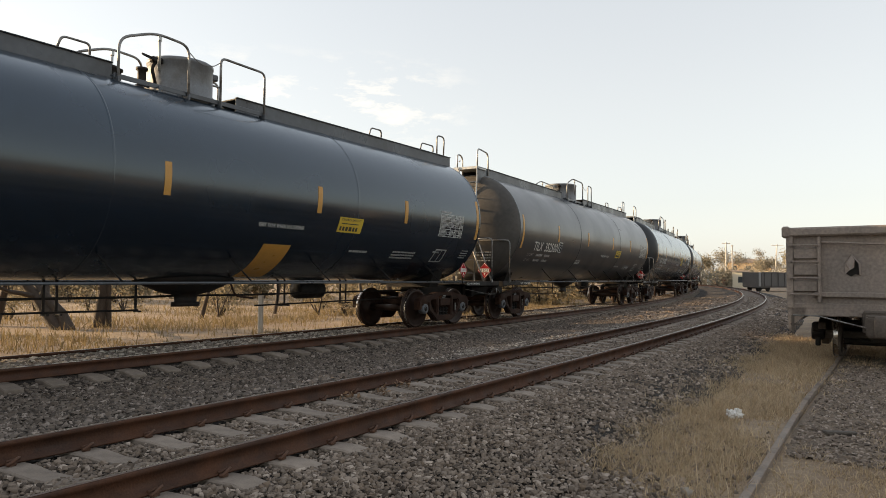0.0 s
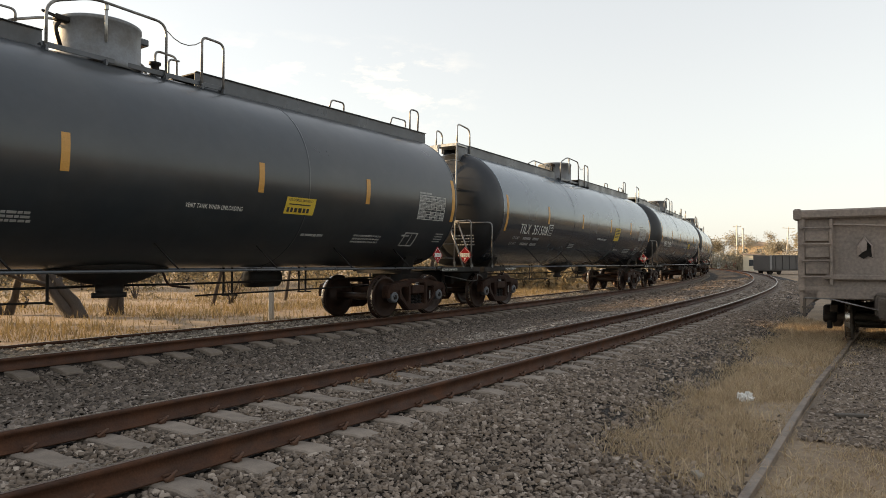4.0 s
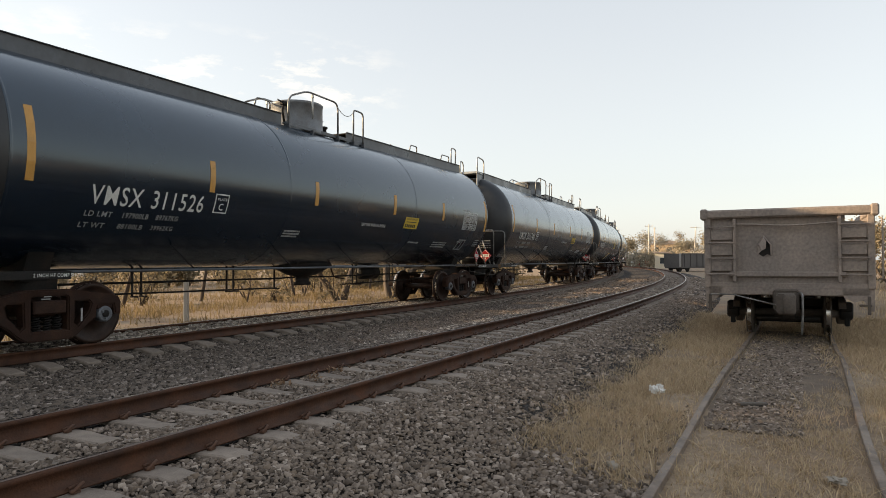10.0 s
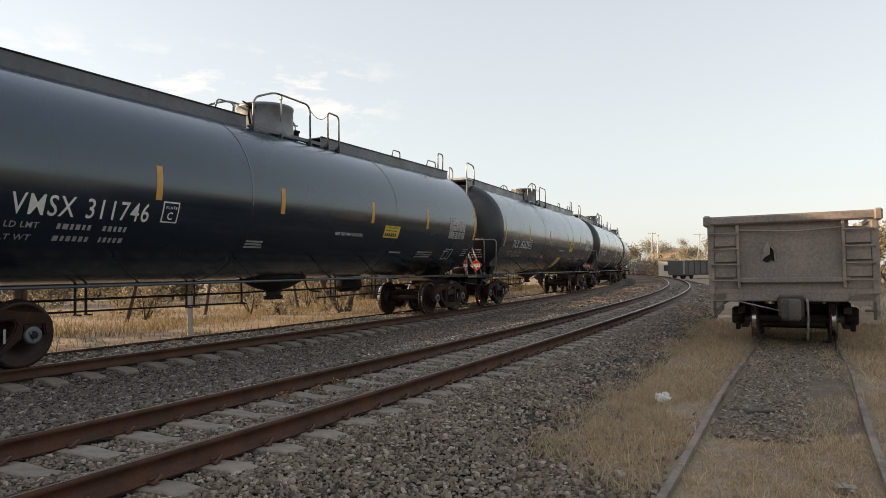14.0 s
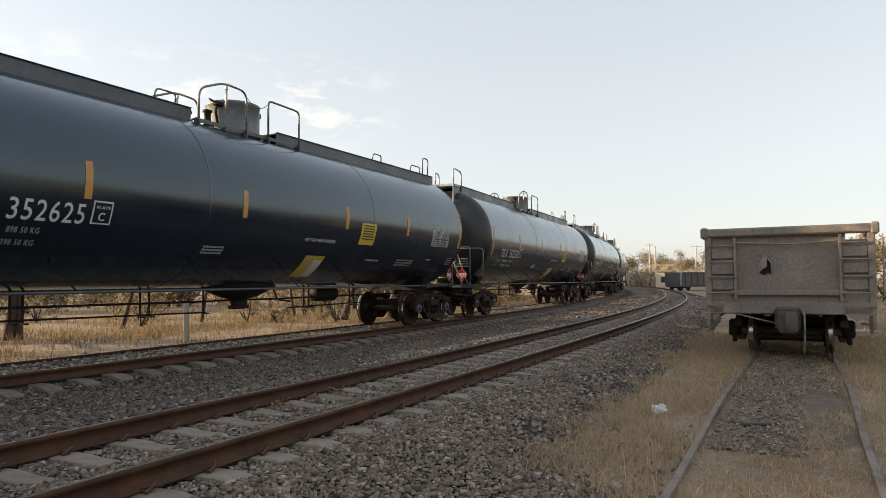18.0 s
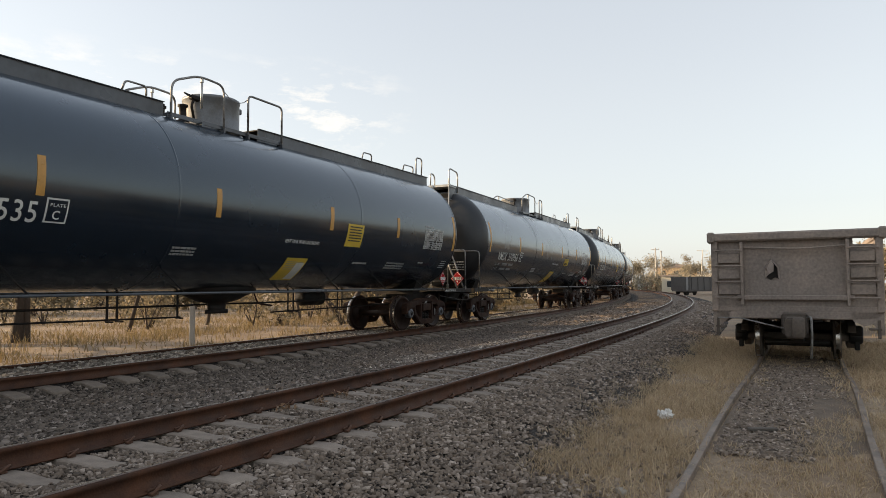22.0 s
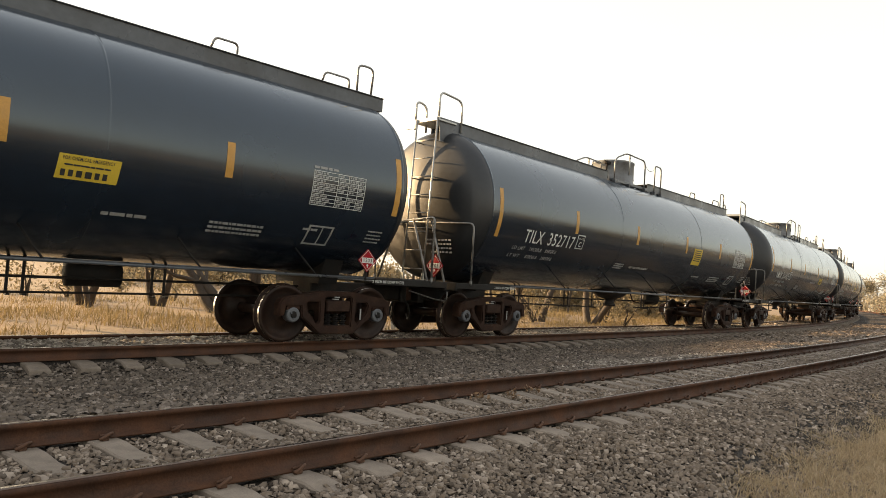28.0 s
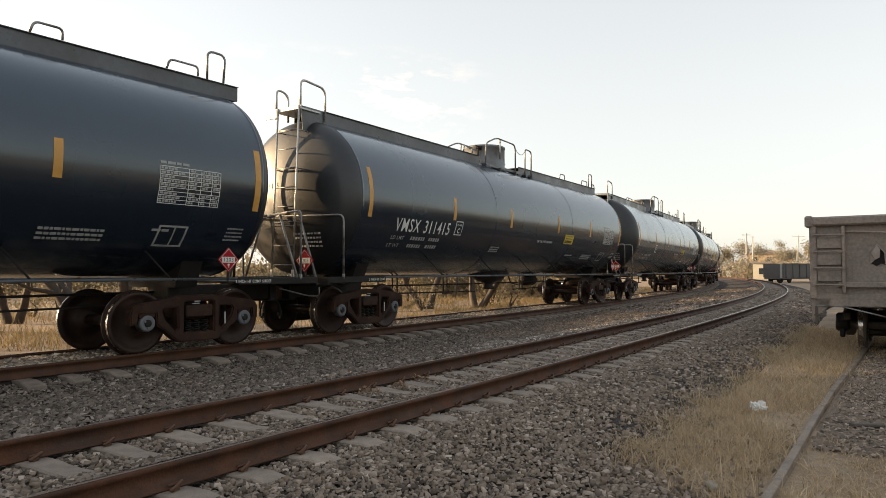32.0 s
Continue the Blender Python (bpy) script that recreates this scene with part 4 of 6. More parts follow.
def placard(car, m, digits):
    """A red diamond board; m lays it in its plane."""
    bm = B()
    h = 0.19
    box(bm, 0, 0, 0, 0.34, 0.34, 0.008, 0.01, m @ Matrix.Rotation(math.pi / 4, 4, "Z") @ Matrix.Translation((0, 0, -0.008)))
    board = part("placard", bm, M["decal_red"], car, "red diamond placard with the number 1203")
    bm = B()
    for a, b in (((0, 0.21), (0.21, 0)), ((0.21, 0), (0, -0.21)), ((0, -0.21), (-0.21, 0)), ((-0.21, 0), (0, 0.21))):
        tube(bm, [m @ Vector((*a, 0.0)), m @ Vector((*b, 0.0))], 0.004, 4)
    prism(bm, [(-0.012, 0.075), (0.012, 0.075), (0.028, 0.095), (0.0, 0.135), (-0.028, 0.095)], -0.002, 0.002, m @ Matrix.Rotation(math.pi / 2, 4, "X") @ Matrix.Scale(-1, 4, (0, 0, 1)) @ Matrix.Scale(-1, 4, (0, 0, 1)))
    box(bm, 0, 0.0, 0, 0.29, 0.11, 0.004, 0, m)
    part("placard_panel", bm, M["decal_white"], board)
    word_flat("placard_number", digits, m @ Matrix.Translation((-0.125, -0.035, 0.004)), 0.11, M["decal_dark"], board)
    word_flat("placard_class", "3", m @ Matrix.Translation((-0.02, -0.15, 0.004)), 0.07, M["decal_white"], board)


def build_car(kind):
    car = new("tank_car")
    tagged(car, "black railway tank car with ladder and walkway, rolling on rails", "tank car", "tank cars of the train")
    bm = B()
    rads = [0.02, 0.2, 0.4, 0.6, 0.8, 1.0, 1.15, 1.26, 1.36, 1.44, 1.51, 1.56, 1.60, 1.63, 1.65, 1.658]
    axis = Matrix.Translation((0, 0, TZ)) @ Matrix.Rotation(radians(90), 4, "Y")
    lathe(bm, [(TR, x) for x in np.linspace(X0, X1, 15)], 96, axis, cap=False)
    part("tank", bm, M["tank_black"], car, "glossy black cylindrical tank barrel")
    part("front_head", lathe(B(), [(r, X0 - head_depth(r)) for r in rads] + [(TR, X0)], 96, axis), M["tank_end"], car, "dusty grey-brown dished tank end")
    part("rear_head", lathe(B(), [(TR, X1)] + [(r, X1 + head_depth(r) * 0.72) for r in rads[::-1]], 96, axis), M["tank_end"], car, "dusty grey-brown dished tank end")
    for x in (X0, -2.7, 2.7, X1):
        bm = B()
        lathe(bm, [(TR - 0.01, x - 0.025), (TR + 0.005, x - 0.018), (TR + 0.005, x + 0.018), (TR - 0.01, x + 0.025)], 96, Matrix.Translation((0, 0, TZ)) @ Matrix.Rotation(radians(90), 4, "Y"), cap=False)
        part("weld_seam", bm, M["tank_black"], car)
    # lower side rail on struts
    for sd in (-1, 1):
        bm = B()
        tube(bm, [(-7.45, sd * 1.40, 1.165), (7.45, sd * 1.40, 1.165)], 0.024, 6)
        part("side_rail", bm, M["walkway_paint"], car, "dark pipe rail along the lower side")
        for x in (-5.05, -2.35, 0.1, 2.15, 4.2, 6.2):
            bm = B()
            p = skin(x - 0.24, -1.42, 0.0, sd)
            tube(bm, [p, (x, sd * 1.40, 1.175)], 0.015, 6)
            part("rail_strut", bm, M["under_black"], car)
    # bottom outlet with its skid
    bm = B()
    lathe(bm, [(0.62, 1.32), (0.60, 1.18), (0.30, 0.98), (0.14, 0.93), (0.13, 0.80), (0.17, 0.80), (0.17, 0.72), (0.10, 0.72)], 24, Matrix.Translation((-0.25, 0, 0)) @ Matrix.Diagonal((1.75, 0.8, 1, 1)))
    outlet = part("bottom_outlet", bm, M["under_black"], car, "black bottom outlet valve with skid")
    bm = B()
    tube(bm, bent([(0.5, -0.3, 1.2), (0.6, -0.35, 0.9), (1.0, -0.4, 0.85)], 0.1), 0.02, 6)
    part("valve_handle", bm, M["truck_steel"], outlet)
    # brake pipes slung on hangers
    bm = B()
    tube(bm, [(-7.0, 0.12, 0.93), (-0.9, 0.12, 0.90), (-0.5, 0.4, 0.90), (0.4, 0.4, 0.9), (1.0, 0.12, 0.90), (7.0, 0.12, 0.93)], 0.022, 6)
    part("brake_pipe", bm, M["under_black"], car)
    bm = B()
    tube(bm, [(-6.4, -0.1, 0.74), (-1.2, 0.0, 0.68)], 0.018, 6)
    part("brake_rod", bm, M["under_black"], car)
    bm = B()
    tube(bm, [(6.4, -0.1, 0.74), (1.4, 0.0, 0.68)], 0.018, 6)
    part("brake_rod", bm, M["under_black"], car)
    for x in (-5.15, -4.95, -2.75, -2.55, -1.2, 2.1, 2.3, 4.1, 4.3):
        bm = B()
        box(bm, x, 0.08, 0.96, 0.04, 0.03, 0.62, 0.004)
        box(bm, x, 0.02, 0.66, 0.045, 0.18, 0.03, 0.004)
        part("pipe_hanger", bm, M["under_black"], car)
    bm = B()
    lathe(bm, [(0.05, -0.42), (0.20, -0.38), (0.20, 0.38), (0.05, 0.42)], 18, Matrix.Translation((3.3, 0.35, 0.98)) @ Matrix.Rotation(radians(90), 4, "Y"))
    part("air_reservoir", bm, M["under_black"], car)
    # brake wheel at the trailing end
    bm = B()
    ring = [(9.18, 0.75 + 0.26 * math.cos(a), 1.95 + 0.26 * math.sin(a)) for a in np.linspace(0, 2 * math.pi, 20, endpoint=False)]
    tube(bm, ring, 0.018, 6, True)
    for a in range(5):
        tube(bm, [(9.16, 0.75, 1.95), (9.18, 0.75 + 0.26 * math.cos(a * 1.257), 1.95 + 0.26 * math.sin(a * 1.257))], 0.011, 5)
    box(bm, 9.08, 0.75, 1.93, 0.14, 0.22, 0.30, 0.03)
    tube(bm, [(9.05, 0.75, 1.8), (9.0, 0.75, 1.1)], 0.03, 6)
    part("brake_wheel", bm, M["truck_steel"], car, "black spoked hand-brake wheel")
    for x in (BOGIE_F, BOGIE_R):
        build_bogie(car, x)
    for e in (-1, 1):
        end_gear(car, e)
    build_top(car, kind)
    build_front_ladder(car)
    # amber reflector strips
    for x, h, a in ((-8.15, 1.05, -0.55), (-4.80, 0.56, -0.32), (-1.88, 0.52, -0.34), (1.48, 0.52, -0.34), (4.34, 0.52, -0.34), (7.60, 1.05, -0.56)):
        part("reflector_strip", patch(B(), x, a, 0.12, h), M["decal_amber"], car, "amber reflective strip")
    # small markings
    bm = B()
    patch(bm, -4.63, -0.69, 0.33, 0.36, n=2)
    part("plate_mark", bm, M["decal_white"], car, "small white-framed square mark")
    part("plate_ground", patch(B(), -4.605, -0.665, 0.28, 0.31, out=0.010, n=2), M["tank_black"], car)
    word_on_tank("plate_word", "PLATE", -4.58, -0.45, 0.065, M["decal_white"], car, width=0.23, out=0.014)
    word_on_tank("plate_letter", "C", -4.53, -0.63, 0.18, M["decal_white"], car, out=0.014)
    word_on_tank("load_word", "LD LMT", -7.10, -0.90, 0.13, M["decal_pale"], car, width=0.48)
    word_on_tank("light_word", "LT WT", -7.12, -1.10, 0.13, M["decal_pale"], car, width=0.44)
    small_table(car)
    small("loading_note", bars(B(), 2.8, -1.13, 0.6, 1, 0.05, 0.03, 8), car)
    small("warning_note", bars(B(), 4.3, -1.08, 0.9, 3, 0.038, 0.045, 9, lo=0.03, hi=0.10), car)
    small("built_note", bars(B(), 5.9, -1.02, 0.3, 1, 0.04, 0.03, 10), car)
    small("end_note", bars(B(), 7.22, -0.92, 0.34, 4, 0.026, 0.048, 11, lo=0.02, hi=0.06), car)
    for sx in (-8.0, 7.35):
        m = Matrix.Translation((sx, -1.476, 1.095)) @ Matrix.Rotation(radians(90), 4, "X") @ Matrix.Diagonal((0.86, 1, 1, 1))
        word_flat("sill_lettering", "2 INCH HF COMP SHOES", m, 0.072, M["decal_white"], car)["kind"] = "stuff"
    # lettering and placards on the leading end
    yaw = Matrix.Rotation(radians(-90), 4, "Z") @ Matrix.Rotation(radians(90), 4, "X")
    bm = B()
    for i in range(4):
        p, r = -0.92, random.Random(20 + i)
        while p < (-0.36, -0.30, -0.55, -0.42)[i]:
            l = r.uniform(0.03, 0.075)
            z = 2.06 - i * 0.085
            hx = X0 - head_depth(math.hypot(p, z - TZ)) - 0.012
            box(bm, hx - 0.002, p + l / 2, z, 0.008, l, 0.036)
            p += l + 0.016
    part("end_lettering", bm, M["decal_pale"], car)["kind"] = "stuff"
    placard(car, Matrix.Translation((-9.27, -0.86, 1.50)) @ yaw, "1203")
    placard(car, Matrix.Translation((7.19, -1.50, 1.48)) @ Matrix.Rotation(radians(90), 4, "X") @ Matrix.Scale(0.86, 4), "1203")
    bm = B()
    box(bm, 7.19, -1.475, 1.24, 0.03, 0.02, 0.24)
    part("placard_holder", bm, M["under_black"], car)
    bm = B()
    box(bm, -9.245, -0.86, 1.27, 0.03, 0.05, 0.40)
    part("placard_holder", bm, M["under_black"], car)
    return car


# mark, number, note board, yellow slanted board, dusty or glossy paint
CARS = [("", "", 0, 0, 0), ("", "", 1, 1, 0), ("TILX", "352500", 1, 0, 1), ("TILX", "351508", 2, 0, 0), ("VMSX", "311526", 1, 0, 0), ("VMSX", "311746", 1, 0, 0),
        ("TILX", "352625", 2, 2, 0), ("TILX", "352535", 2, 2, 0), ("VMSX", "310956", 1, 3, 0), ("TILX", "352717", 2, 0, 0), ("VMSX", "311415", 1, 0, 0),
        ("", "", 1, 0, 0), ("", "", 2, 0, 0), ("", "", 1, 0, 0), ("", "", 1, 0, 0), ("", "", 1, 0, 0)]


def build_train():
    with_type = {2: build_car(2), 1: build_car(1)}        # the first two cars of the train
    train = [with_type[2], with_type[1]] + [copy_thing(with_type[1 if c[3] in (1, 2) else 2], Matrix()) for c in CARS[2:]]
    for car, k, (mark, number, board, slanted, dusty) in zip(train, range(len(CARS)), CARS):
        if dusty:
            for o in car.children:
                base = o.name.split(".")[0]
                if base in ("tank", "weld_seam", "front_head", "rear_head") and o.type == "MESH":
                    o.data = o.data.copy()
                    o.data.materials[0] = M["tank_end_dusty" if "head" in base else "tank_dusty"]
            car["label"] = "dusty grey-black railway tank car with ladder and walkway"
        shift = -0.33 if mark == "TILX" else -0.13
        for o in car.children:
            if dusty and o.name.split(".")[0] in ("test_table", "table_entry"):
                o.location.x = 0.38
            base = o.name.split(".")[0]
            if base in ("plate_mark", "plate_ground", "plate_word", "plate_letter", "load_word", "light_word"):
                o.location.x = shift
            elif base == "reflector_strip" and o.data.vertices[0].co.x < -7.5:
                roll = -0.07 if mark == "TILX" else 0.06
                o.matrix_basis = Matrix.Translation((-0.06, 0, TZ)) @ Matrix.Rotation(-roll, 4, "X") @ Matrix.Translation((0, 0, -TZ))
            elif base == "reflector_strip" and -5.5 < o.data.vertices[0].co.x < -4.0:
                o.location.x = shift
        if mark:
            word_on_tank("reporting_mark", mark, -7.13 if mark == "TILX" else -7.20, -0.70, 0.43, M["decal_white"], car, "white reporting mark", width=0.73 if mark == "TILX" else 0.92, bold=0.006)
            word_on_tank("car_number", number, -6.20 if mark == "TILX" else -6.12, -0.70, 0.43, M["decal_white"], car, "white car number", width=1.13 if mark == "TILX" else 1.11, bold=0.006)
            yaw = Matrix.Rotation(radians(-90), 4, "Z") @ Matrix.Rotation(radians(90), 4, "X")
            v, f = text_verts(mark + " " + number, 0.20)
            pts = []
            for q in v:
                y, z = 1.12 - q.x * 0.78, 3.02 + q.y
                pts.append((X0 - head_depth(math.hypot(y, z - TZ)) - 0.012, y, z))
            me = bpy.data.meshes.new("end_mark")
            me.from_pydata(pts, [], f)
            me.materials.append(M["decal_white"])
            part("end_mark", me, None, car)
        figures = {"352717": ("198200LB", "89850KG", "87800LB", "39850KG"), "352625": ("198200LB", "898 50 KG", "87800LB", "398 50 KG"),
                   "311526": ("197900LB", "89767KG", "88100LB", "39962KG")}.get(number)
        if figures:
            for word, x, a, w in zip(figures, (-6.45, -5.80, -6.45, -5.82), (-0.90, -0.90, -1.10, -1.10), (0.50, 0.46, 0.47, 0.46)):
                word_on_tank("weight_figure", word, x + shift, a, 0.13, M["decal_pale"], car, width=w)
        else:
            small("weight_note", bars(bars(B(), -6.35 + shift, -0.90, 0.55, 2, 0.085, 0.115, 3 + k, lo=0.04, hi=0.08), -5.62 + shift, -0.90, 0.45, 2, 0.085, 0.115, 40 + k, lo=0.04, hi=0.08), car)
        if mark:
            small("residue_note", bars(B(), -2.62, -0.98, 0.52, 3, 0.036, 0.030, 60 + k, lo=0.04, hi=0.12), car)
        if number == "352717":
            word_on_tank("vent_note", "VENT TANK WHEN UNLOADING", -1.75, -1.06, 0.10, M["decal_white"], car, width=1.16)
        else:
            word_on_tank("vent_note", "VENT TANK WHEN UNLOADING", 0.10, -0.70, 0.11, M["decal_white"], car, width=1.12)
        if board:
            big = board == 2
            note = part("notice_board", patch(B(), 2.15, -0.68, 0.74 if not big else 0.64, 0.32 if not big else 0.54, 0.02), M["decal_yellow"], car, "yellow emergency notice")
            bm = B()
            bars(bm, 2.24, -0.50 if not big else -0.22, 0.56 if not big else 0.5, 1 if not big else 6, 0.020 if not big else 0.030, 0.035, 30 + k, lo=0.05, hi=0.12)
            if not big:
                bars(bm, 2.21, -0.64, 0.6, 1, 0.085, 0.03, 31, lo=0.05, hi=0.09)
                word_on_tank("notice_word", "FOR CHEMICAL EMERGENCY", 2.21, -0.43, 0.066, M["decal_dark"], note, width=0.62, bold=0.01, out=0.013)
            for vtx in bm.verts:
                vtx.co += Vector((0, vtx.co.y, vtx.co.z - TZ)).normalized() * 0.006
            part("notice_text", bm, M["decal_dark"], note)["kind"] = "stuff"
        if slanted:
            lo = -2.1 if slanted == 1 else -1.75
            p = part("hazard_panel", patch(B(), 0.40, lo, 0.68, -1.05 - lo, 0.0, n=8), M["decal_yellow"] if slanted > 1 else M["decal_amber"], car, "yellow square panel on the lower side")
            if slanted > 1:
                small("panel_text", bars(B(), 0.47, -1.16, 0.5, 5, 0.022, 0.030, 66, lo=0.05, hi=0.15), p)
                if slanted == 2:
                    part("panel_white", patch(B(), 0.78, lo + 0.06, 0.26, 0.52, 0.0, out=0.011, n=6), M["decal_white"], p)
        if slanted != 2:
            bm = B()
            for w, h, dx, dz in ((0.45, 0.03, 0, 0), (0.45, 0.03, 0, 0.37), (0.03, 0.40, 0, 0), (0.03, 0.40, 0.42, 0), (0.02, 0.40, 0.24, 0)):
                patch(bm, 6.0 + dx * 1.1, -1.31 + dz, w * (1.1 if w > 0.1 else 1), h, 0.0, n=3)
            part("panel_frame", bm, M["decal_pale"], car, "empty square white frame")
    return train


TRAIN = build_train()


# ---------------------------------------------------------------- gondola on the siding
def build_gondola():
    """Origin at the middle of its near end on the rail heads; +x runs away along the siding, +y to its left."""
    g = new("gondola_wagon")
    tagged(g, "weathered brown-grey steel gondola wagon standing on the grassy siding", "freight wagon")
    L, HW, Z0, Z1 = 14.5, 1.45, 1.05, 2.45
    bm = B()
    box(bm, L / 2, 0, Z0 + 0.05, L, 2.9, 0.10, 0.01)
    part("floor", bm, M["gondola_hazed"], g)
    # end wall: sheet with a dented middle panel and a rolled top chord
    bm = B()
    ny, nz = 14, 10
    gridv = []
    for i in range(nz + 1):
        row = []
        for j in range(ny + 1):
            y, z = -HW + 0.06 + (2 * HW - 0.12) * j / ny, Z0 + (Z1 - Z0) * i / nz
            dent = 0.05 * math.exp(-((y + 0.25) ** 2 * 2.0 + (z - 2.2) ** 2 * 6)) + 0.012 * math.sin(y * 5) * math.sin(z * 4)
            row.append((0.05 + dent, y, z))
        gridv.append(row)
    fr = [[bm.verts.new(p) for p in r] for r in gridv]
    bk = [[bm.verts.new((p[0] + 0.02, p[1], p[2])) for p in r] for r in gridv]
    for i in range(nz):
        for j in range(ny):
            if i == 9 and j in (0, 1):      # slot cut through the sheet behind the ladder
                continue
            bm.faces.new((fr[i][j], fr[i][j + 1], fr[i + 1][j + 1], fr[i + 1][j])).smooth = True
            bm.faces.new((bk[i][j], bk[i + 1][j], bk[i + 1][j + 1], bk[i][j + 1])).smooth = True
    part("end_wall", bm, M["gondola_hazed"], g, "dented steel end wall")
    bm = B()
    box(bm, 0.05, 0, Z1 + 0.06, 0.24, 2 * HW + 0.10, 0.17, 0.03)
    for sd in (-1, 1):
        box(bm, 0.05, sd * (HW + 0.01), Z1 + 0.06, 0.28, 0.14, 0.22, 0.03)
    part("top_chord", bm, M["gondola_hazed"], g)
    bm = B()
    pts = [(-0.03, y, 2.31 - 0.055 * math.exp(-((y + 0.1) ** 2) * 2.2)) for y in np.linspace(-0.92, 0.92, 16)]
    tube(bm, pts, 0.018, 6)
    part("end_brace", bm, M["gondola_hazed"], g)
    bm = B()
    box(bm, 0.0, 0, 1.32, 0.10, 2.0, 0.10, 0.015)
    part("end_stiffener", bm, M["gondola_hazed"], g)
    for sd in (-1, 1):
        # corner post and the ladder's inner stile
        bm = B()
        box(bm, 0.03, sd * (HW - 0.05), (Z0 + Z1) / 2, 0.13, 0.12, Z1 - Z0, 0.015)
        part("corner_post", bm, M["gondola_hazed"], g)
        bm = B()
        box(bm, -0.03, sd * 0.90, 1.79, 0.10, 0.055, 1.24, 0.008)
        part("ladder_stile", bm, M["gondola_hazed"], g)
        for k in range(4):
            bm = B()
            tube(bm, [(-0.10, sd * 0.90, 1.32 + k * 0.31), (-0.10, sd * (HW - 0.06), 1.32 + k * 0.31)], 0.016, 6)
            for y in (0.90, HW - 0.06):
                box(bm, -0.05, sd * y, 1.32 + k * 0.31, 0.12, 0.03, 0.04)
            part("ladder_rung", bm, M["gondola_hazed"], g)
        for z in (1.475, 1.785, 2.095):
            bm = B()
            prism(bm, [(-0.02, z - 0.09), (-0.02, z + 0.09), (0.05, z + 0.11), (0.05, z - 0.11)], sd * 0.94, sd * (HW - 0.12))
            part("end_rib", bm, M["gondola_hazed"], g)
        # side wall with its ribs
        bm = B()
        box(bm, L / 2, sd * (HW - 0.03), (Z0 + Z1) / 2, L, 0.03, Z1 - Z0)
        part("side_wall", bm, M["gondola_hazed"], g)
        bm = B()
        box(bm, L / 2, sd * HW, Z1 + 0.04, L, 0.14, 0.12, 0.02)
        part("side_chord", bm, M["gondola_hazed"], g)
        for k in range(11):
            bm = B()
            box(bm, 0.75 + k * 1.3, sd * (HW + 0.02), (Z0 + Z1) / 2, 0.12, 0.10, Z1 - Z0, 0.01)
            part("side_rib", bm, M["gondola_hazed"], g)
        bm = B()
        box(bm, L / 2, sd * (HW - 0.12), Z0 - 0.12, L - 1.2, 0.10, 0.26, 0.02)
        part("side_sill", bm, M["gondola_hazed"], g)
        # sill step
        bm = B()
        tube(bm, bent([(0.15, sd * 1.38, Z0), (0.15, sd * 1.38, 0.62), (0.50, sd * 1.38, 0.62), (0.50, sd * 1.38, Z0)], 0.04), 0.017, 6)
        box(bm, 0.1, sd * 1.40, 0.86, 0.05, 0.10, 0.44, 0.01)
        part("sill_step", bm, M["gondola_hazed"], g)
        if sd > 0:
            continue
        bm = B()
        tube(bm, bent([(-0.02, sd * 1.53, 1.25), (-0.08, sd * 1.57, 1.25), (-0.08, sd * 1.57, 2.35), (-0.02, sd * 1.53, 2.35)], 0.03), 0.016, 6)
        part("grab_iron", bm, M["gondola_hazed"], g)
    for sd in (-1, 1):
        bm = B()
        w0, w1 = (1.12, 1.43) if sd > 0 else (-1.43, -0.92)
        prism(bm, [(w0, Z0 + 0.02), (w1, Z0 + 0.02), (w1, Z0 - 0.26), (w1 - 0.10, Z0 - 0.28), (w0 + (w1 - w0) * 0.5, Z0 - 0.24), (w0 + 0.04, Z0 - 0.14)] if sd > 0 else
                  [(w1, Z0 + 0.02), (w0, Z0 + 0.02), (w0, Z0 - 0.30), (w0 + 0.10, Z0 - 0.30), (w0 + 0.16, Z0 - 0.20), (w0 + 0.30, Z0 - 0.25), (w1 - 0.04, Z0 - 0.16)], -0.02, 0.02, Matrix.Translation((0.02, 0, 0)) @ Matrix.Rotation(radians(90), 4, "Z"))
        part("corner_plate", bm, M["gondola_hazed"], g, "ragged plate under the corner")
        bm = B()
        box(bm, 0.0, sd * 1.36, Z0 - 0.30, 0.05, 0.05, 0.34, 0.008)
        box(bm, 0.0, sd * 1.30, Z0 - 0.30, 0.05, 0.20, 0.04, 0.008)
        part("step_hanger", bm, M["gondola_under"], g)
    bm = B()
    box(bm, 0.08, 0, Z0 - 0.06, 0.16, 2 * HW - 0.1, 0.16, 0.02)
    part("end_sill", bm, M["gondola_hazed"], g)
    bm = B()
    box(bm, 1.6, 0, 0.86, 3.0, 0.42, 0.36, 0.02)
    box(bm, 0.02, 0, 0.84, 0.2, 0.42, 0.40, 0.03)
    part("centre_sill", bm, M["gondola_under"], g)
    bm = B()
    box(bm, -0.20, 0, 0.80, 0.5, 0.20, 0.22, 0.03)
    box(bm, -0.06, 0, 0.82, 0.12, 0.46, 0.40, 0.04)
    prism(bm, [(-0.40, 0.56), (-0.40, 0.98), (-0.62, 0.96), (-0.62, 0.60)], -0.17, 0.15)
    bmesh.ops.bevel(bm, geom=[e for e in bm.edges if e.calc_length() > 0.15], offset=0.03, segments=2, affect="EDGES")
    lathe(bm, [(0.08, 0.60), (0.105, 0.64), (0.105, 0.93), (0.08, 0.97)], 14, Matrix.Translation((-0.68, -0.07, 0)))
    part("coupler", bm, M["gondola_under"], g, "brown rusty knuckle coupler")
    bm = B()
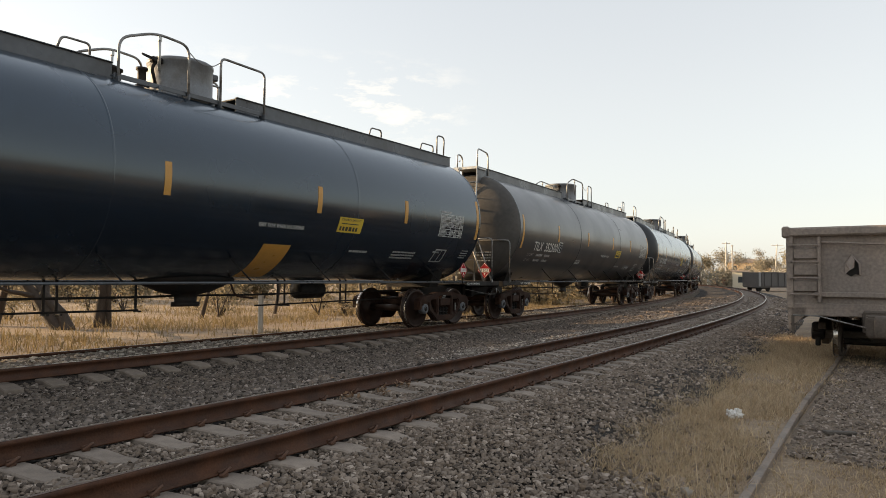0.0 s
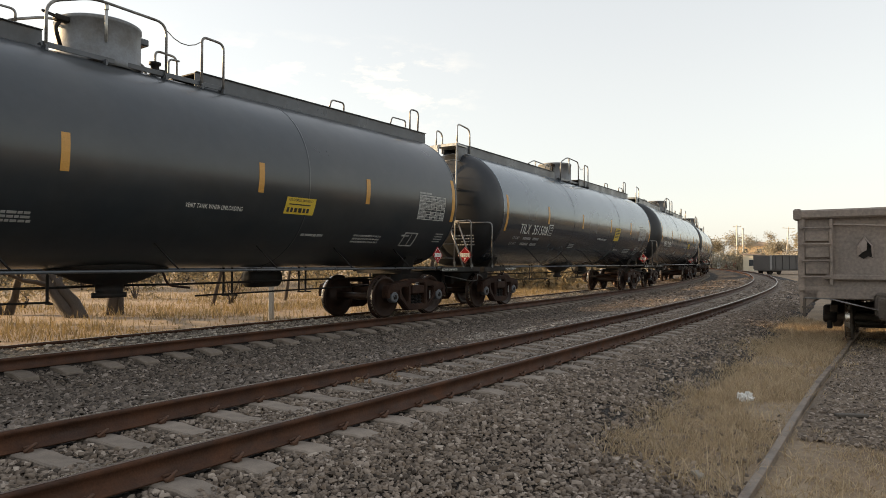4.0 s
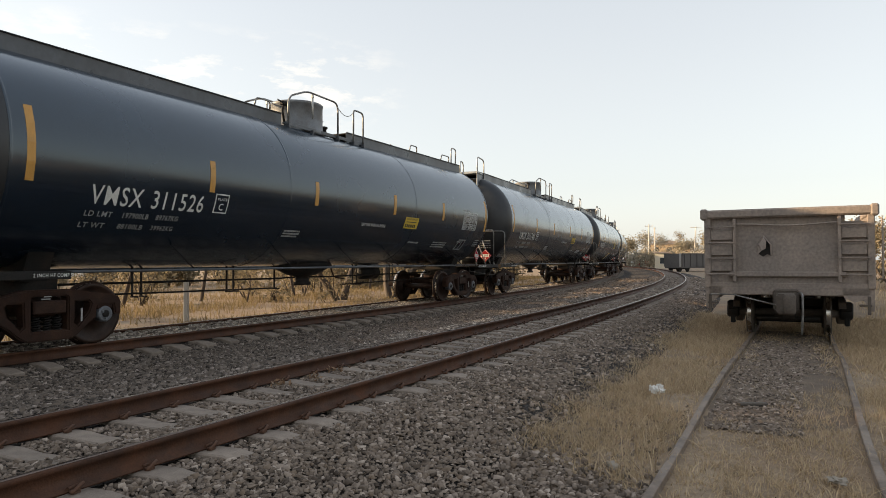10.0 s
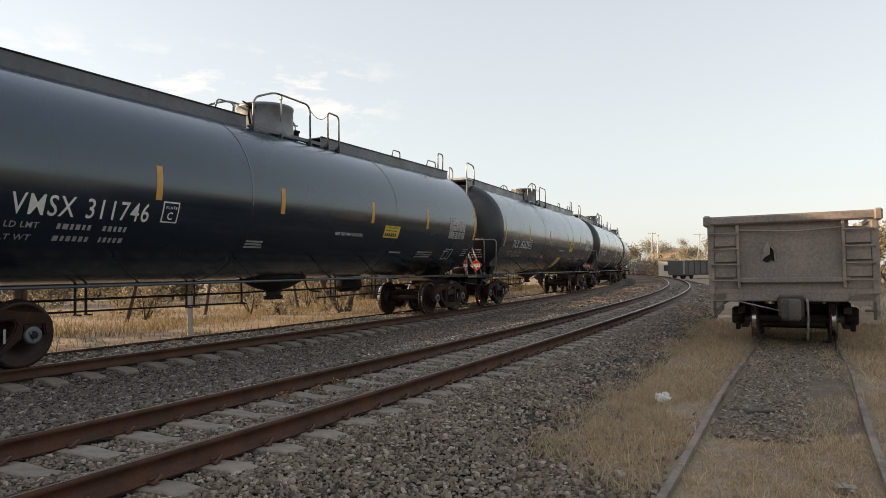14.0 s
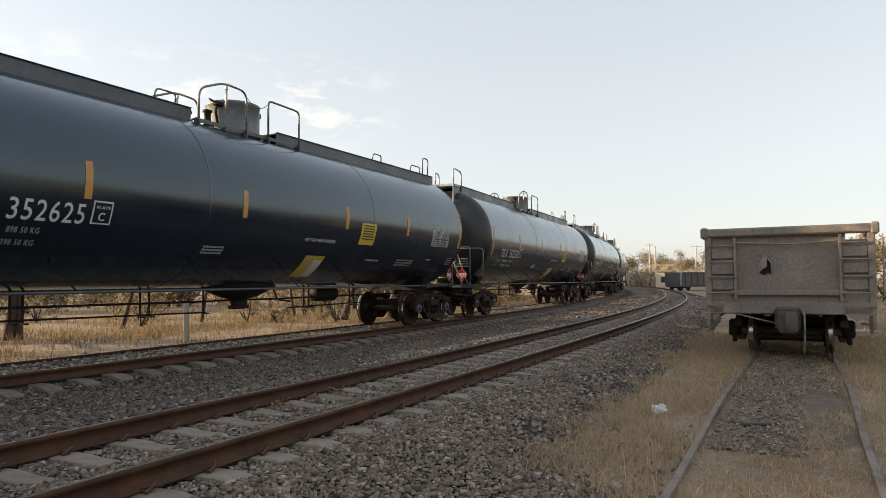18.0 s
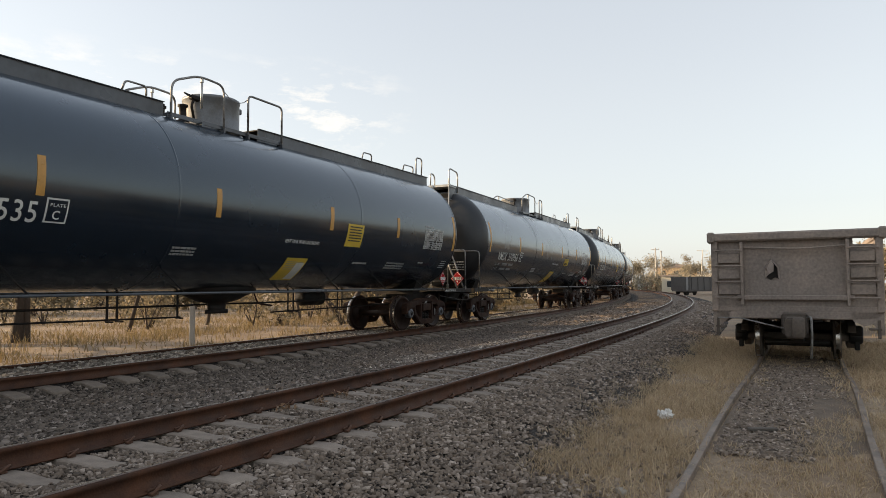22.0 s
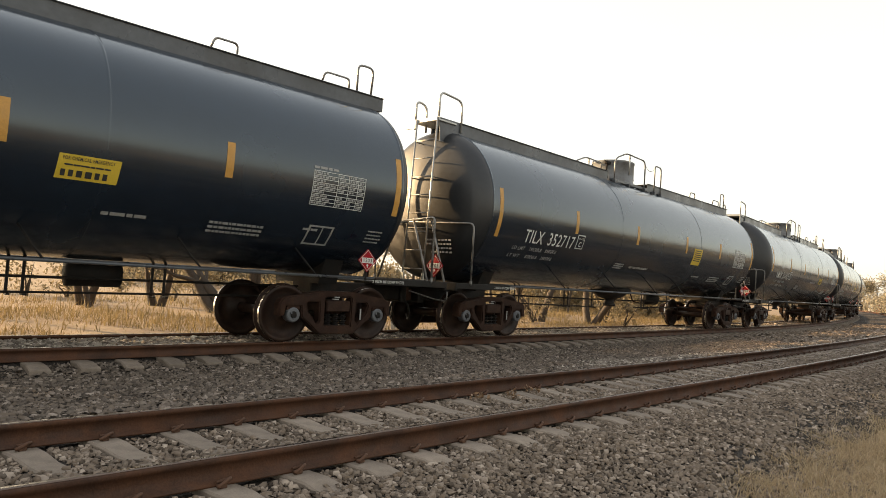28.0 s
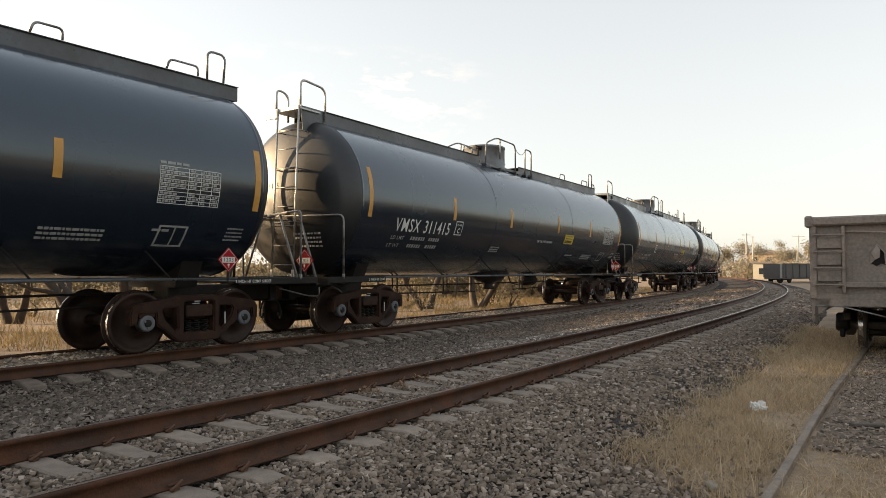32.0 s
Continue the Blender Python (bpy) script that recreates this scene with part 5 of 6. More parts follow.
    tube(bm, bent([(-0.05, 1.35, 0.92), (-0.06, 0.95, 0.92), (-0.10, 0.2, 0.74), (-0.30, 0.0, 0.72)], 0.05), 0.014, 6)
    part("cut_lever", bm, M["pipe_grey"], g)
    bm = B()
    tube(bm, bent([(-0.05, -0.20, 0.95), (-0.25, -0.28, 0.98), (-0.34, -0.28, 0.6), (-0.30, -0.26, 0.20)], 0.12), 0.022, 7)
    part("air_hose", bm, M["pipe_grey"], g)
    # hole torn in the end wall: a dark plate for its shade, with a bent flap of the sheet round it
    RY = Matrix.Translation((0, 0.36, 0)) @ Matrix.Rotation(radians(90), 4, "Z")
    bm = B()
    prism(bm, [(-0.11, 1.68), (-0.04, 1.71), (0.03, 1.66), (0.12, 1.72), (0.11, 1.92), (0.02, 2.06), (-0.10, 1.93)], -0.052, -0.042, RY)
    hole = part("torn_hole", bm, M["under_black"], g, "dark plate painted as the shade in a hole torn in the sheet")
    bm = B()
    for q in ([(-0.12, 1.90, -0.05), (0.015, 2.08, -0.05), (0.02, 2.05, -0.10), (-0.09, 1.90, -0.12)],
              [(0.13, 1.90, -0.05), (0.015, 2.08, -0.05), (0.02, 2.05, -0.10), (0.10, 1.89, -0.13)],
              [(-0.12, 1.90, -0.05), (-0.13, 1.68, -0.05), (-0.10, 1.70, -0.09), (-0.09, 1.90, -0.12)],
              [(0.13, 1.90, -0.05), (0.13, 1.70, -0.05), (0.05, 1.78, -0.10), (0.10, 1.89, -0.13)],
              [(0.10, 1.89, -0.13), (0.05, 1.78, -0.10), (-0.02, 1.82, -0.09), (-0.03, 1.97, -0.11), (0.02, 2.05, -0.10)]):
        f = bm.faces.new([bm.verts.new(RY @ Vector(p)) for p in [(a, -0.09 - c, b) for a, b, c in q]])
    r = bmesh.ops.extrude_face_region(bm, geom=list(bm.faces))
    bmesh.ops.translate(bm, vec=(0.008, 0, 0), verts=[v for v in r["geom"] if isinstance(v, bmesh.types.BMVert)])
    part("bent_flap", bm, M["roof_tin"], hole, "bent jagged flap of bare steel")
    for bx in (2.85, L - 2.85):
        bm = B()
        box(bm, 0, 0, 0.60, 0.34, 2.0, 0.24, 0.03)
        bogie = part("bogie", bm, M["gondola_under"], g, "rusty cast-steel bogie", pose(bx, 0, 0))
        for sd in (-1, 1):
            bm = B()
            prism(bm, [(-1.16, 0.58), (-1.10, 0.70), (-0.4, 0.86), (0.4, 0.86), (1.10, 0.70), (1.16, 0.58), (0.72, 0.52), (0.36, 0.2), (-0.36, 0.2), (-0.72, 0.52)], sd * 0.94, sd * 1.08)
            part("side_frame", bm, M["gondola_under"], bogie)
            bm = B()
            lathe(bm, [(0.02, -0.13), (0.13, -0.13), (0.15, -0.09), (0.15, 0.08), (0.11, 0.12), (0.02, 0.12)], 14, Matrix.Translation((-0.88, sd * 1.09, 0.47)) @ Matrix.Rotation(radians(90), 4, "X"))
            box(bm, -0.88, sd * 1.09, 0.60, 0.34, 0.24, 0.20, 0.03)
            box(bm, -0.94, sd * 1.10, 0.30, 0.10, 0.10, 0.20, 0.02)
            part("axle_box", bm, M["under_black"], bogie, "dark greasy axle box")
        bm = B()
        prism(bm, [(-0.40, 0.22), (-0.40, 0.52), (-0.30, 0.56), (-0.30, 0.20)], -0.66, 0.66)
        tube(bm, [(-1.30, -0.60, 0.36), (-1.30, 0.60, 0.36)], 0.05, 8)
        box(bm, -1.30, 0, 0.52, 0.12, 0.30, 0.36, 0.03)
        part("brake_beam", bm, M["under_black"], bogie)
        for wx in (-0.88, 0.88):
            bm = B()
            tube(bm, [(0, -1.08, 0), (0, 1.08, 0)], 0.085, 12)
            for sd in (-1, 1):
                m = Matrix.Translation((0, sd * 0.745, 0)) @ Matrix.Rotation(radians(-90 * sd), 4, "X")
                lathe(bm, [(0.10, -0.09), (0.19, -0.03), (0.38, 0.0), (0.395, -0.075), (0.46, -0.075), (0.455, 0.065), (0.40, 0.068), (0.385, 0.03), (0.17, 0.08), (0.10, 0.08)], 36, m)
            ws = part("wheelset", bm, M["gondola_under"], bogie, "wheelset with bright worn treads", pose(wx, 0, 0.455))
            for sd in (-1, 1):
                bm = B()
                m = Matrix.Translation((0, sd * 0.745, 0)) @ Matrix.Rotation(radians(-90 * sd), 4, "X")
                lathe(bm, [(0.4615, -0.035), (0.4615, 0.045)], 36, m, cap=False)
                part("tread", bm, M["bright_steel"], ws)
    x, y = on_siding(14.6, -0.05)
    g.matrix_basis = Matrix.Translation((x, y, Z_SIDING)) @ Matrix.Rotation(math.pi / 2 - SID_HEAD, 4, "Z")


def build_far_gondola():
    g = new("far_gondola")
    tagged(g, "distant dark brown open gondola wagon in a row", "freight wagon", "row of distant gondolas")
    L, HW, Z0, Z1 = 12.0, 1.5, 0.75, 2.6
    for sd in (-1, 1):
        bm = B()
        box(bm, 0, sd * HW, (Z0 + Z1) / 2, L, 0.06, Z1 - Z0)
        box(bm, 0, sd * (HW + 0.03), Z1, L, 0.14, 0.14)
        part("side_wall", bm, M["gondola_far"], g)
        for k in range(9):
            bm = B()
            box(bm, -L / 2 + 0.5 + k * 1.5, sd * (HW + 0.08), (Z0 + Z1) / 2, 0.14, 0.12, Z1 - Z0)
            part("side_rib", bm, M["gondola_far"], g)
    for e in (-1, 1):
        bm = B()
        box(bm, e * L / 2, 0, (Z0 + Z1) / 2, 0.06, 2 * HW, Z1 - Z0)
        part("end_wall", bm, M["gondola_far"], g)
        bm = B()
        box(bm, e * (L / 2 + 0.06), -1.2, (Z0 + Z1) / 2, 0.06, 0.30, Z1 - Z0 + 0.1)
        part("end_ladder", bm, M["decal_pale"], g, "pale end ladder")
        bm = B()
        for wx in (-0.9, 0.9):
            for sd in (-0.75, 0.75):
                lathe(bm, [(0.45, -0.06), (0.45, 0.06)], 20, Matrix.Translation((e * 4.6 + wx, sd, 0.45)) @ Matrix.Rotation(radians(90), 4, "X"))
        box(bm, e * 4.6, -0.98, 0.55, 2.2, 0.12, 0.35, 0.05)
        box(bm, e * 4.6, 0.98, 0.55, 2.2, 0.12, 0.35, 0.05)
        part("bogie", bm, M["under_black"], g)
    bm = B()
    box(bm, 0, 0, Z0 - 0.1, L, 2.8, 0.2)
    part("floor", bm, M["gondola_far"], g)
    return g


def place(az, dist):
    a = radians(az)
    return (math.sin(a) * dist, math.cos(a) * dist)


def build_far_things():
    g = build_far_gondola()
    x0, y0 = place(26.7, 108)
    for k in range(4):
        head = radians(90 - 60 + k * 2)
        m = Matrix.Translation((x0, y0, 0.0)) @ Matrix.Rotation(head, 4, "Z")
        if k == 0:
            g.matrix_basis = m
        else:
            copy_thing(g, m)
        x0 += 13.2 * math.cos(head - 0.03)
        y0 += 13.2 * math.sin(head - 0.03)

    def house(name, az, dist, w, d, h, mat, label, roof, wins):
        x, y = place(az, dist)
        hs = new(name)
        tagged(hs, label, "building")
        bm = B()
        box(bm, 0, 0, h / 2, w, d, h)
        part("wall", bm, mat, hs)
        bm = B()
        box(bm, 0, 0, h + 0.12, w + 0.5, d + 0.5, 0.24)
        if roof:
            prism(bm, [(-w / 2 - 0.3, h + 0.24), (w / 2 + 0.3, h + 0.24), (0, h + 0.24 + roof)], -d / 2 - 0.3, d / 2 + 0.3)
        part("roof", bm, M["roof_tin"], hs)
        for wx, wz, ww, wh in wins:
            bm = B()
            box(bm, wx, -d / 2 - 0.02, wz, ww, 0.08, wh)
            win = part("window", bm, M["window_dark"], hs)
            bm = B()
            box(bm, wx, -d / 2 - 0.05, wz - wh / 2 - 0.06, ww + 0.3, 0.14, 0.1)
            part("sill", bm, M["wall_pale"], win)
        hs.matrix_basis = Matrix.Translation((x, y, 0)) @ Matrix.Rotation(radians(-az), 4, "Z")

    house("track_hut", 24.05, 150, 3.0, 3.0, 3.2, M["wall_cream"], "small cream trackside hut in sunlight", 0, [(0, 1.6, 0.9, 1.2)])
    house("ochre_house", 24.6, 260, 14, 9, 7.4, M["wall_ochre"], "distant two-storey ochre house", 1.2, [(-4.4, 5.6, 1.4, 1.5), (0, 5.6, 1.4, 1.5), (4.4, 5.6, 1.4, 1.5), (-4.4, 2.2, 1.4, 1.6), (4.4, 2.2, 1.4, 1.6)])
    house("flat_house", 25.6, 280, 16, 9, 5.6, M["wall_pale"], "distant pale flat-roofed house", 0, [(-5, 3.6, 1.6, 1.4), (0, 3.6, 1.6, 1.4), (5, 3.6, 1.6, 1.4)])
    house("low_house", 22.8, 240, 8, 7, 3.4, M["wall_ochre"], "distant low brown-red house", 0.9, [(-2, 1.8, 1.2, 1.2), (2, 1.8, 1.2, 1.2)])

    def pole(az, dist, h, label, arms, lean=0.0, lamp=False):
        x, y = place(az, dist)
        p = tagged(new("utility_pole"), label, "pole")
        bm = B()
        lathe(bm, [(0.20, -0.05), (0.17, h * 0.5), (0.12, h)], 12)
        part("post", bm, M["pole_concrete"], p)
        for z, w in arms:
            bm = B()
            box(bm, 0, 0, z, w, 0.12, 0.14, 0.01)
            for k in (-0.42, 0, 0.42):
                lathe(bm, [(0.05, z + 0.07), (0.06, z + 0.2), (0.03, z + 0.24)], 8, Matrix.Translation((w * k, 0, 0)))
            part("cross_arm", bm, M["pole_concrete"], p)
        if lamp:
            bm = B()
            tube(bm, bent([(0, 0, h * 0.62), (-1.6, 0, h * 0.66), (-2.6, 0, h * 0.64)], 0.4), 0.05, 6)
            box(bm, -2.9, 0, h * 0.63, 0.7, 0.25, 0.14, 0.03)
            part("lamp_arm", bm, M["galvanised"], p)
        p.matrix_basis = Matrix.Translation((x, y, 0)) @ Matrix.Rotation(radians(-az), 4, "Z") @ Matrix.Rotation(radians(lean), 4, "Y")

    pole(23.04, 170, 10.3, "tall pale concrete pole beside the line", [(9.9, 1.8)], lamp=True)
    pole(23.48, 172, 9.6, "tall pale concrete pole without arms", [(9.4, 0.4)])
    pole(26.4, 220, 12.0, "distant pole with a cross-arm of wires", [(11.6, 3.2)], 4)
    pole(39.7, 62, 4.9, "grey pole among the roadside trees", [(4.8, 1.0)])
    # crossing works: a red and white barrier by the line
    x, y = place(22.3, 165)
    b = tagged(new("red_barrier"), "small red and white barrier beside the line", "barrier")
    for k in range(4):
        bm = B()
        box(bm, -1.5 + k * 1.0, 0, 1.0, 1.0, 0.2, 1.4, 0.03)
        part("panel", bm, M["decal_red"] if k % 2 else M["decal_white"], b)
    b.matrix_basis = Matrix.Translation((x, y, 0)) @ Matrix.Rotation(radians(-22.3), 4, "Z")


# ---------------------------------------------------------------- trees and bushes
def branches(r, p, d, length, rad, depth, out, tips, droop=0.0, spread_=0.6):
    """Tapered limbs that fork; the ends are gathered in tips."""
    steps = 3
    q = Vector(p)
    dirv = Vector(d).normalized()
    pts, rads = [q.copy()], [rad]
    for i in range(steps):
        dirv = (dirv + Vector((r.gauss(0, 0.16), r.gauss(0, 0.16), r.gauss(0.02 - droop, 0.12)))).normalized()
        q = q + dirv * (length / steps)
        pts.append(q.copy())
        rads.append(rad * (1 - 0.45 * (i + 1) / steps))
    out.append((pts, rads))
    if depth == 0:
        tips.append((q.copy(), dirv.copy()))
        return
    for k in range(r.choice((2, 3, 3))):
        nd = (dirv + Vector((r.gauss(0, spread_), r.gauss(0, spread_), r.gauss(0.1, spread_ * 0.6)))).normalized()
        branches(r, q if k else pts[-2], nd, length * r.uniform(0.6, 0.8), rads[-1] * 0.75, depth - 1, out, tips, droop, spread_)


def limb_mesh(name, limbs, mat):
    V, F = [], []
    for pts, rads in limbs:
        seg = 6 if rads[0] > 0.05 else 3
        base = len(V)
        side = None
        for i, (p, rr) in enumerate(zip(pts, rads)):
            d = ((pts[min(i + 1, len(pts) - 1)]) - pts[max(i - 1, 0)]).normalized()
            side = d.orthogonal().normalized() if side is None else (side - d * side.dot(d)).normalized()
            up = d.cross(side)
            for k in range(seg):
                a = 2 * math.pi * k / seg
                V.append(tuple(p + (side * math.cos(a) + up * math.sin(a)) * rr))
        for i in range(len(pts) - 1):
            for k in range(seg):
                F.append((base + i * seg + k, base + i * seg + (k + 1) % seg, base + (i + 1) * seg + (k + 1) % seg, base + (i + 1) * seg + k))
    return soup(name, np.array(V), np.array(F), mat, True)


def leaf_mesh(name, rs, centres, per, size, spread_, mat, slim=0.5):
    """Many small leaves scattered round the centres."""
    c = np.repeat(np.asarray(centres, dtype=float), per, 0)
    c = c + rs.normal(0, spread_, c.shape)
    n = len(c)
    a, b = rs.normal(0, 1, (n, 3)), rs.normal(0, 1, (n, 3))
    a /= np.linalg.norm(a, axis=1)[:, None]
    b -= a * (a * b).sum(1)[:, None]
    b /= np.linalg.norm(b, axis=1)[:, None]
    s = size * rs.uniform(0.6, 1.4, (n, 1))
    V = np.stack([c - a * s, c + b * s * slim, c + a * s, c - b * s * slim], 1).reshape(-1, 3)
    return soup(name, V, np.arange(4 * n).reshape(n, 4), mat)


def tree(az, dist, h, seed, label, leaves=0, leaf=0.12, mat=None, trunk_r=0.16, lean=(0, 0), depth=4, stems=1, spread_=0.55, fork=0.3, cloud=0.35):
    r, rs = random.Random(seed), np.random.RandomState(seed)
    t = tagged(new("tree"), label, "tree")
    limbs, tips = [], []
    for k in range(stems):
        ld = Vector((lean[0] + r.gauss(0, 0.12) + (k - (stems - 1) / 2) * 0.5, lean[1] + r.gauss(0, 0.12), 1))
        branches(r, (k * 0.25, 0, -0.08), ld, h * fork, trunk_r, depth, limbs, tips, 0.0, spread_)
    t.location = (*place(az, dist), 0)
    o = new("trunk", limb_mesh("trunk", limbs, M["bark"]))
    o.parent = t
    if leaves:
        c = new("crown", leaf_mesh("crown", rs, [tuple(p) for p, _ in tips], leaves, leaf, cloud, mat))
        c.parent = t


def bush_row(name, az0, az1, d0, d1, n, hlo, hhi, seed, mat, label, size=0.22, per=260):
    """A belt of scrub, each bush a cloud of clumps over thin stems."""
    rs = np.random.RandomState(seed)
    C, limbs = [], []
    for k in range(n):
        az, d, h = rs.uniform(az0, az1), rs.uniform(d0, d1), rs.uniform(hlo, hhi)
        x, y = place(az, d)
        for q in range(9):
            C.append((x + rs.normal(0, h * 0.32), y + rs.normal(0, h * 0.32), h * rs.uniform(0.15, 0.95)))
        for q in range(4):
            e = Vector((x + rs.normal(0, h * 0.25), y + rs.normal(0, h * 0.25), h * rs.uniform(0.7, 1.15)))
            limbs.append(([Vector((x, y, -0.05)), Vector((x, y, 0)).lerp(e, 0.5) + Vector((rs.normal(0, .1), rs.normal(0, .1), 0)), e], [0.05, 0.03, 0.01]))
    b = tagged(new(name), label, "bushes", kind="stuff")
    c = new("foliage", leaf_mesh("foliage", rs, C, per // 9, size, hhi * 0.13, mat))
    c.parent = b
    s = new("stems", limb_mesh("stems", limbs, M["bark"]))
    s.parent = b


build_gondola()
build_far_things()
tree(-28.9, 23.6, 6.2, 11, "bare thorny tree with leaning dark trunks behind the train", 7, 0.05, M["leaf_dry"], 0.22, (-0.5, 0.1), 5, 2, 0.6, 0.32)
tree(-26.5, 24.3, 6.0, 12, "bare thorny tree with a leaning trunk behind the train", 5, 0.05, M["leaf_dry"], 0.22, (0.4, 0.0), 5, 1, 0.6, 0.32)
tree(-33.5, 26.0, 6.8, 13, "leafless grey-brown tree behind the train", 4, 0.05, M["leaf_dry"], 0.15, (0.1, 0), 5, 2, 0.55, 0.30)
tree(-38.5, 25.0, 6.0, 14, "leafless grey-brown tree behind the train", 6, 0.05, M["leaf_dry"], 0.15, (0.2, 0), 5, 2, 0.55, 0.30)
tree(-2.7, 30.0, 7.0, 15, "bare tree with slanting dark trunks in dry grass", 4, 0.05, M["leaf_dry"], 0.18, (-0.4, 0), 5, 2, 0.5, 0.30)
tree(1.6, 31.0, 7.6, 16, "bare tree with slanting dark trunks in dry grass", 4, 0.05, M["leaf_dry"], 0.18, (0.35, 0), 5, 2, 0.5, 0.30)
for k, (az, dist, h, dens) in enumerate([(21.2, 190, 9.5, 1), (22.2, 200, 11.5, 1), (23.5, 215, 13.0, 1), (25.0, 300, 16, 1), (26.2, 230, 11.0, 1), (27.2, 190, 11.5, 1), (28.4, 185, 12.0, 1), (20.2, 180, 9.0, 1), (19.0, 175, 9.0, 1)]):
    tree(az, dist, h, 40 + k, "distant olive-brown tree beside the line", 62, 0.20, M["leaf_hazed"] if k % 3 else M["leaf_dry"], 0.3, (0, 0), 4, 1, 0.55, 0.3, 0.75)
for k, (az, dist, h) in enumerate([(39.6, 48, 5.0), (41.2, 44, 4.6), (43.0, 41, 4.4), (45.0, 42, 5.0), (38.2, 58, 5.6), (47.5, 40, 4.6), (36.8, 75, 6.5)]):
    tree(az, dist, h, 60 + k, "pale olive roadside tree with thin branches, haze put into its colour", 46, 0.095, M["leaf_hazed"] if k % 2 else M["leaf_dry"], 0.11, (0, 0), 4, 2, 0.6, 0.30, 0.36)
bush_row("scrub_behind_train", -40, 12, 42, 75, 130, 1.2, 2.6, 71, M["leaf_dry"], "dry brown scrub beyond the field behind the train", 0.16, 270)
def sun_screen_tree(s, d, seed):
    """A leaning trunk under a wide flat crown, added to keep low sun off the ballast."""
    r, rs = random.Random(seed), np.random.RandomState(seed)
    t = tagged(new("tree"), "flat-crowned thorn tree with a leaning trunk, added behind the train to screen low sun", "tree")
    x, y = on_main(s, D_TRAIN + d)
    t.location = (float(x), float(y), 0)
    top = Vector((r.uniform(-0.7, 0.7), r.uniform(-0.4, 0.4), 2.5))
    limbs = [([Vector((0, 0, -0.08)), top * 0.5 + Vector((r.gauss(0, 0.15), 0, 0)), top], [0.09, 0.075, 0.065])]
    C = []
    high = 8 if 12 < s < 30 else 38             # some crowns are thin above and hang low, to choose which sun rays pass
    low, lo_z, hi_z = (26, 2.4, 3.25) if 12 < s < 30 else (30, 2.5, 3.9) if 1 < s < 9 else (26, 3.2, 3.9) if -10 < s < 1 else (0, 0, 0)
    for k in range(high + low):
        a, q = r.uniform(0, 6.283), 3.0 * math.sqrt(r.uniform(0, 1))
        e = Vector((top.x + q * math.cos(a), top.y + q * math.sin(a), r.uniform(3.12, 5.8) if k < high else r.uniform(lo_z, hi_z)))
        limbs.append(([top, top.lerp(e, 0.55) + Vector((0, 0, 0.25)), e], [0.045, 0.028, 0.008]))
        for q2 in range(5):
            f = top.lerp(e, r.uniform(0.5, 0.95))
            g2 = f + Vector((r.gauss(0, 0.5), r.gauss(0, 0.5), r.gauss(0.3, 0.3)))
            limbs.append(([f, f.lerp(g2, 0.5) + Vector((r.gauss(0, 0.06), r.gauss(0, 0.06), 0)), g2], [0.014, 0.010, 0.004]))
            for q3 in range(3 if 5 < s < 30 else 1):
                h2 = f.lerp(g2, r.uniform(0.3, 1.0))
                k2 = h2 + Vector((r.gauss(0, 0.22), r.gauss(0, 0.22), r.gauss(0.1, 0.2)))
                limbs.append(([h2, h2.lerp(k2, 0.5) + Vector((r.gauss(0, 0.03), r.gauss(0, 0.03), 0.02)), k2], [0.007, 0.005, 0.002]))
            C.append(tuple(g2))
        C += [tuple(e), tuple(top.lerp(e, 0.8) + Vector((0, 0, 0.2)))]
    o = new("trunk", limb_mesh("trunk", limbs, M["bark"]))
    o.parent = t
    c = new("crown", leaf_mesh("crown", rs, C, 20 if 12 < s < 30 else 22 if low else 15, 0.036 if 12 < s < 30 else 0.10 if -10 < s < 5 else 0.055, 0.36 if -10 < s < 9 else 0.26, M["leaf_dry"], 0.35))
    c.parent = t


# made-up row behind the cars, its crowns mostly unseen, shading the ground between the tracks
for k, s in enumerate((-33.0, -28.5, -24.0, -19.5, -15.0, -10.5, -6.0, -1.5, 3.0, 7.5, 12.5, 17.0, 21.5, 26.0, 31.0, 35.5, 40.0, 44.5, 49.0, 54.0, 60.0)):
    sun_screen_tree(s, 10.8 + 1.0 * math.sin(k * 2.3), 300 + k)
bush_row("field_scrub", -48, 8, 28, 38, 24, 0.6, 1.6, 76, M["leaf_dry"], "low dry thorn scrub in the field", 0.07, 270)
bush_row("far_scrub", 10, 34, 150, 260, 90, 2.0, 4.5, 72, M["leaf_hazed"], "distant olive scrub along the line", 0.24, 450)
bush_row("roadside_scrub", 36, 58, 44, 80, 60, 1.0, 2.4, 73, M["leaf_dry"], "dry scrub beside the dirt road", 0.15, 260)
bush_row("horizon_scrub", -80, 10, 160, 320, 150, 2.5, 5.0, 74, M["leaf_hazed"], "far belt of trees on the horizon", 0.5, 220)


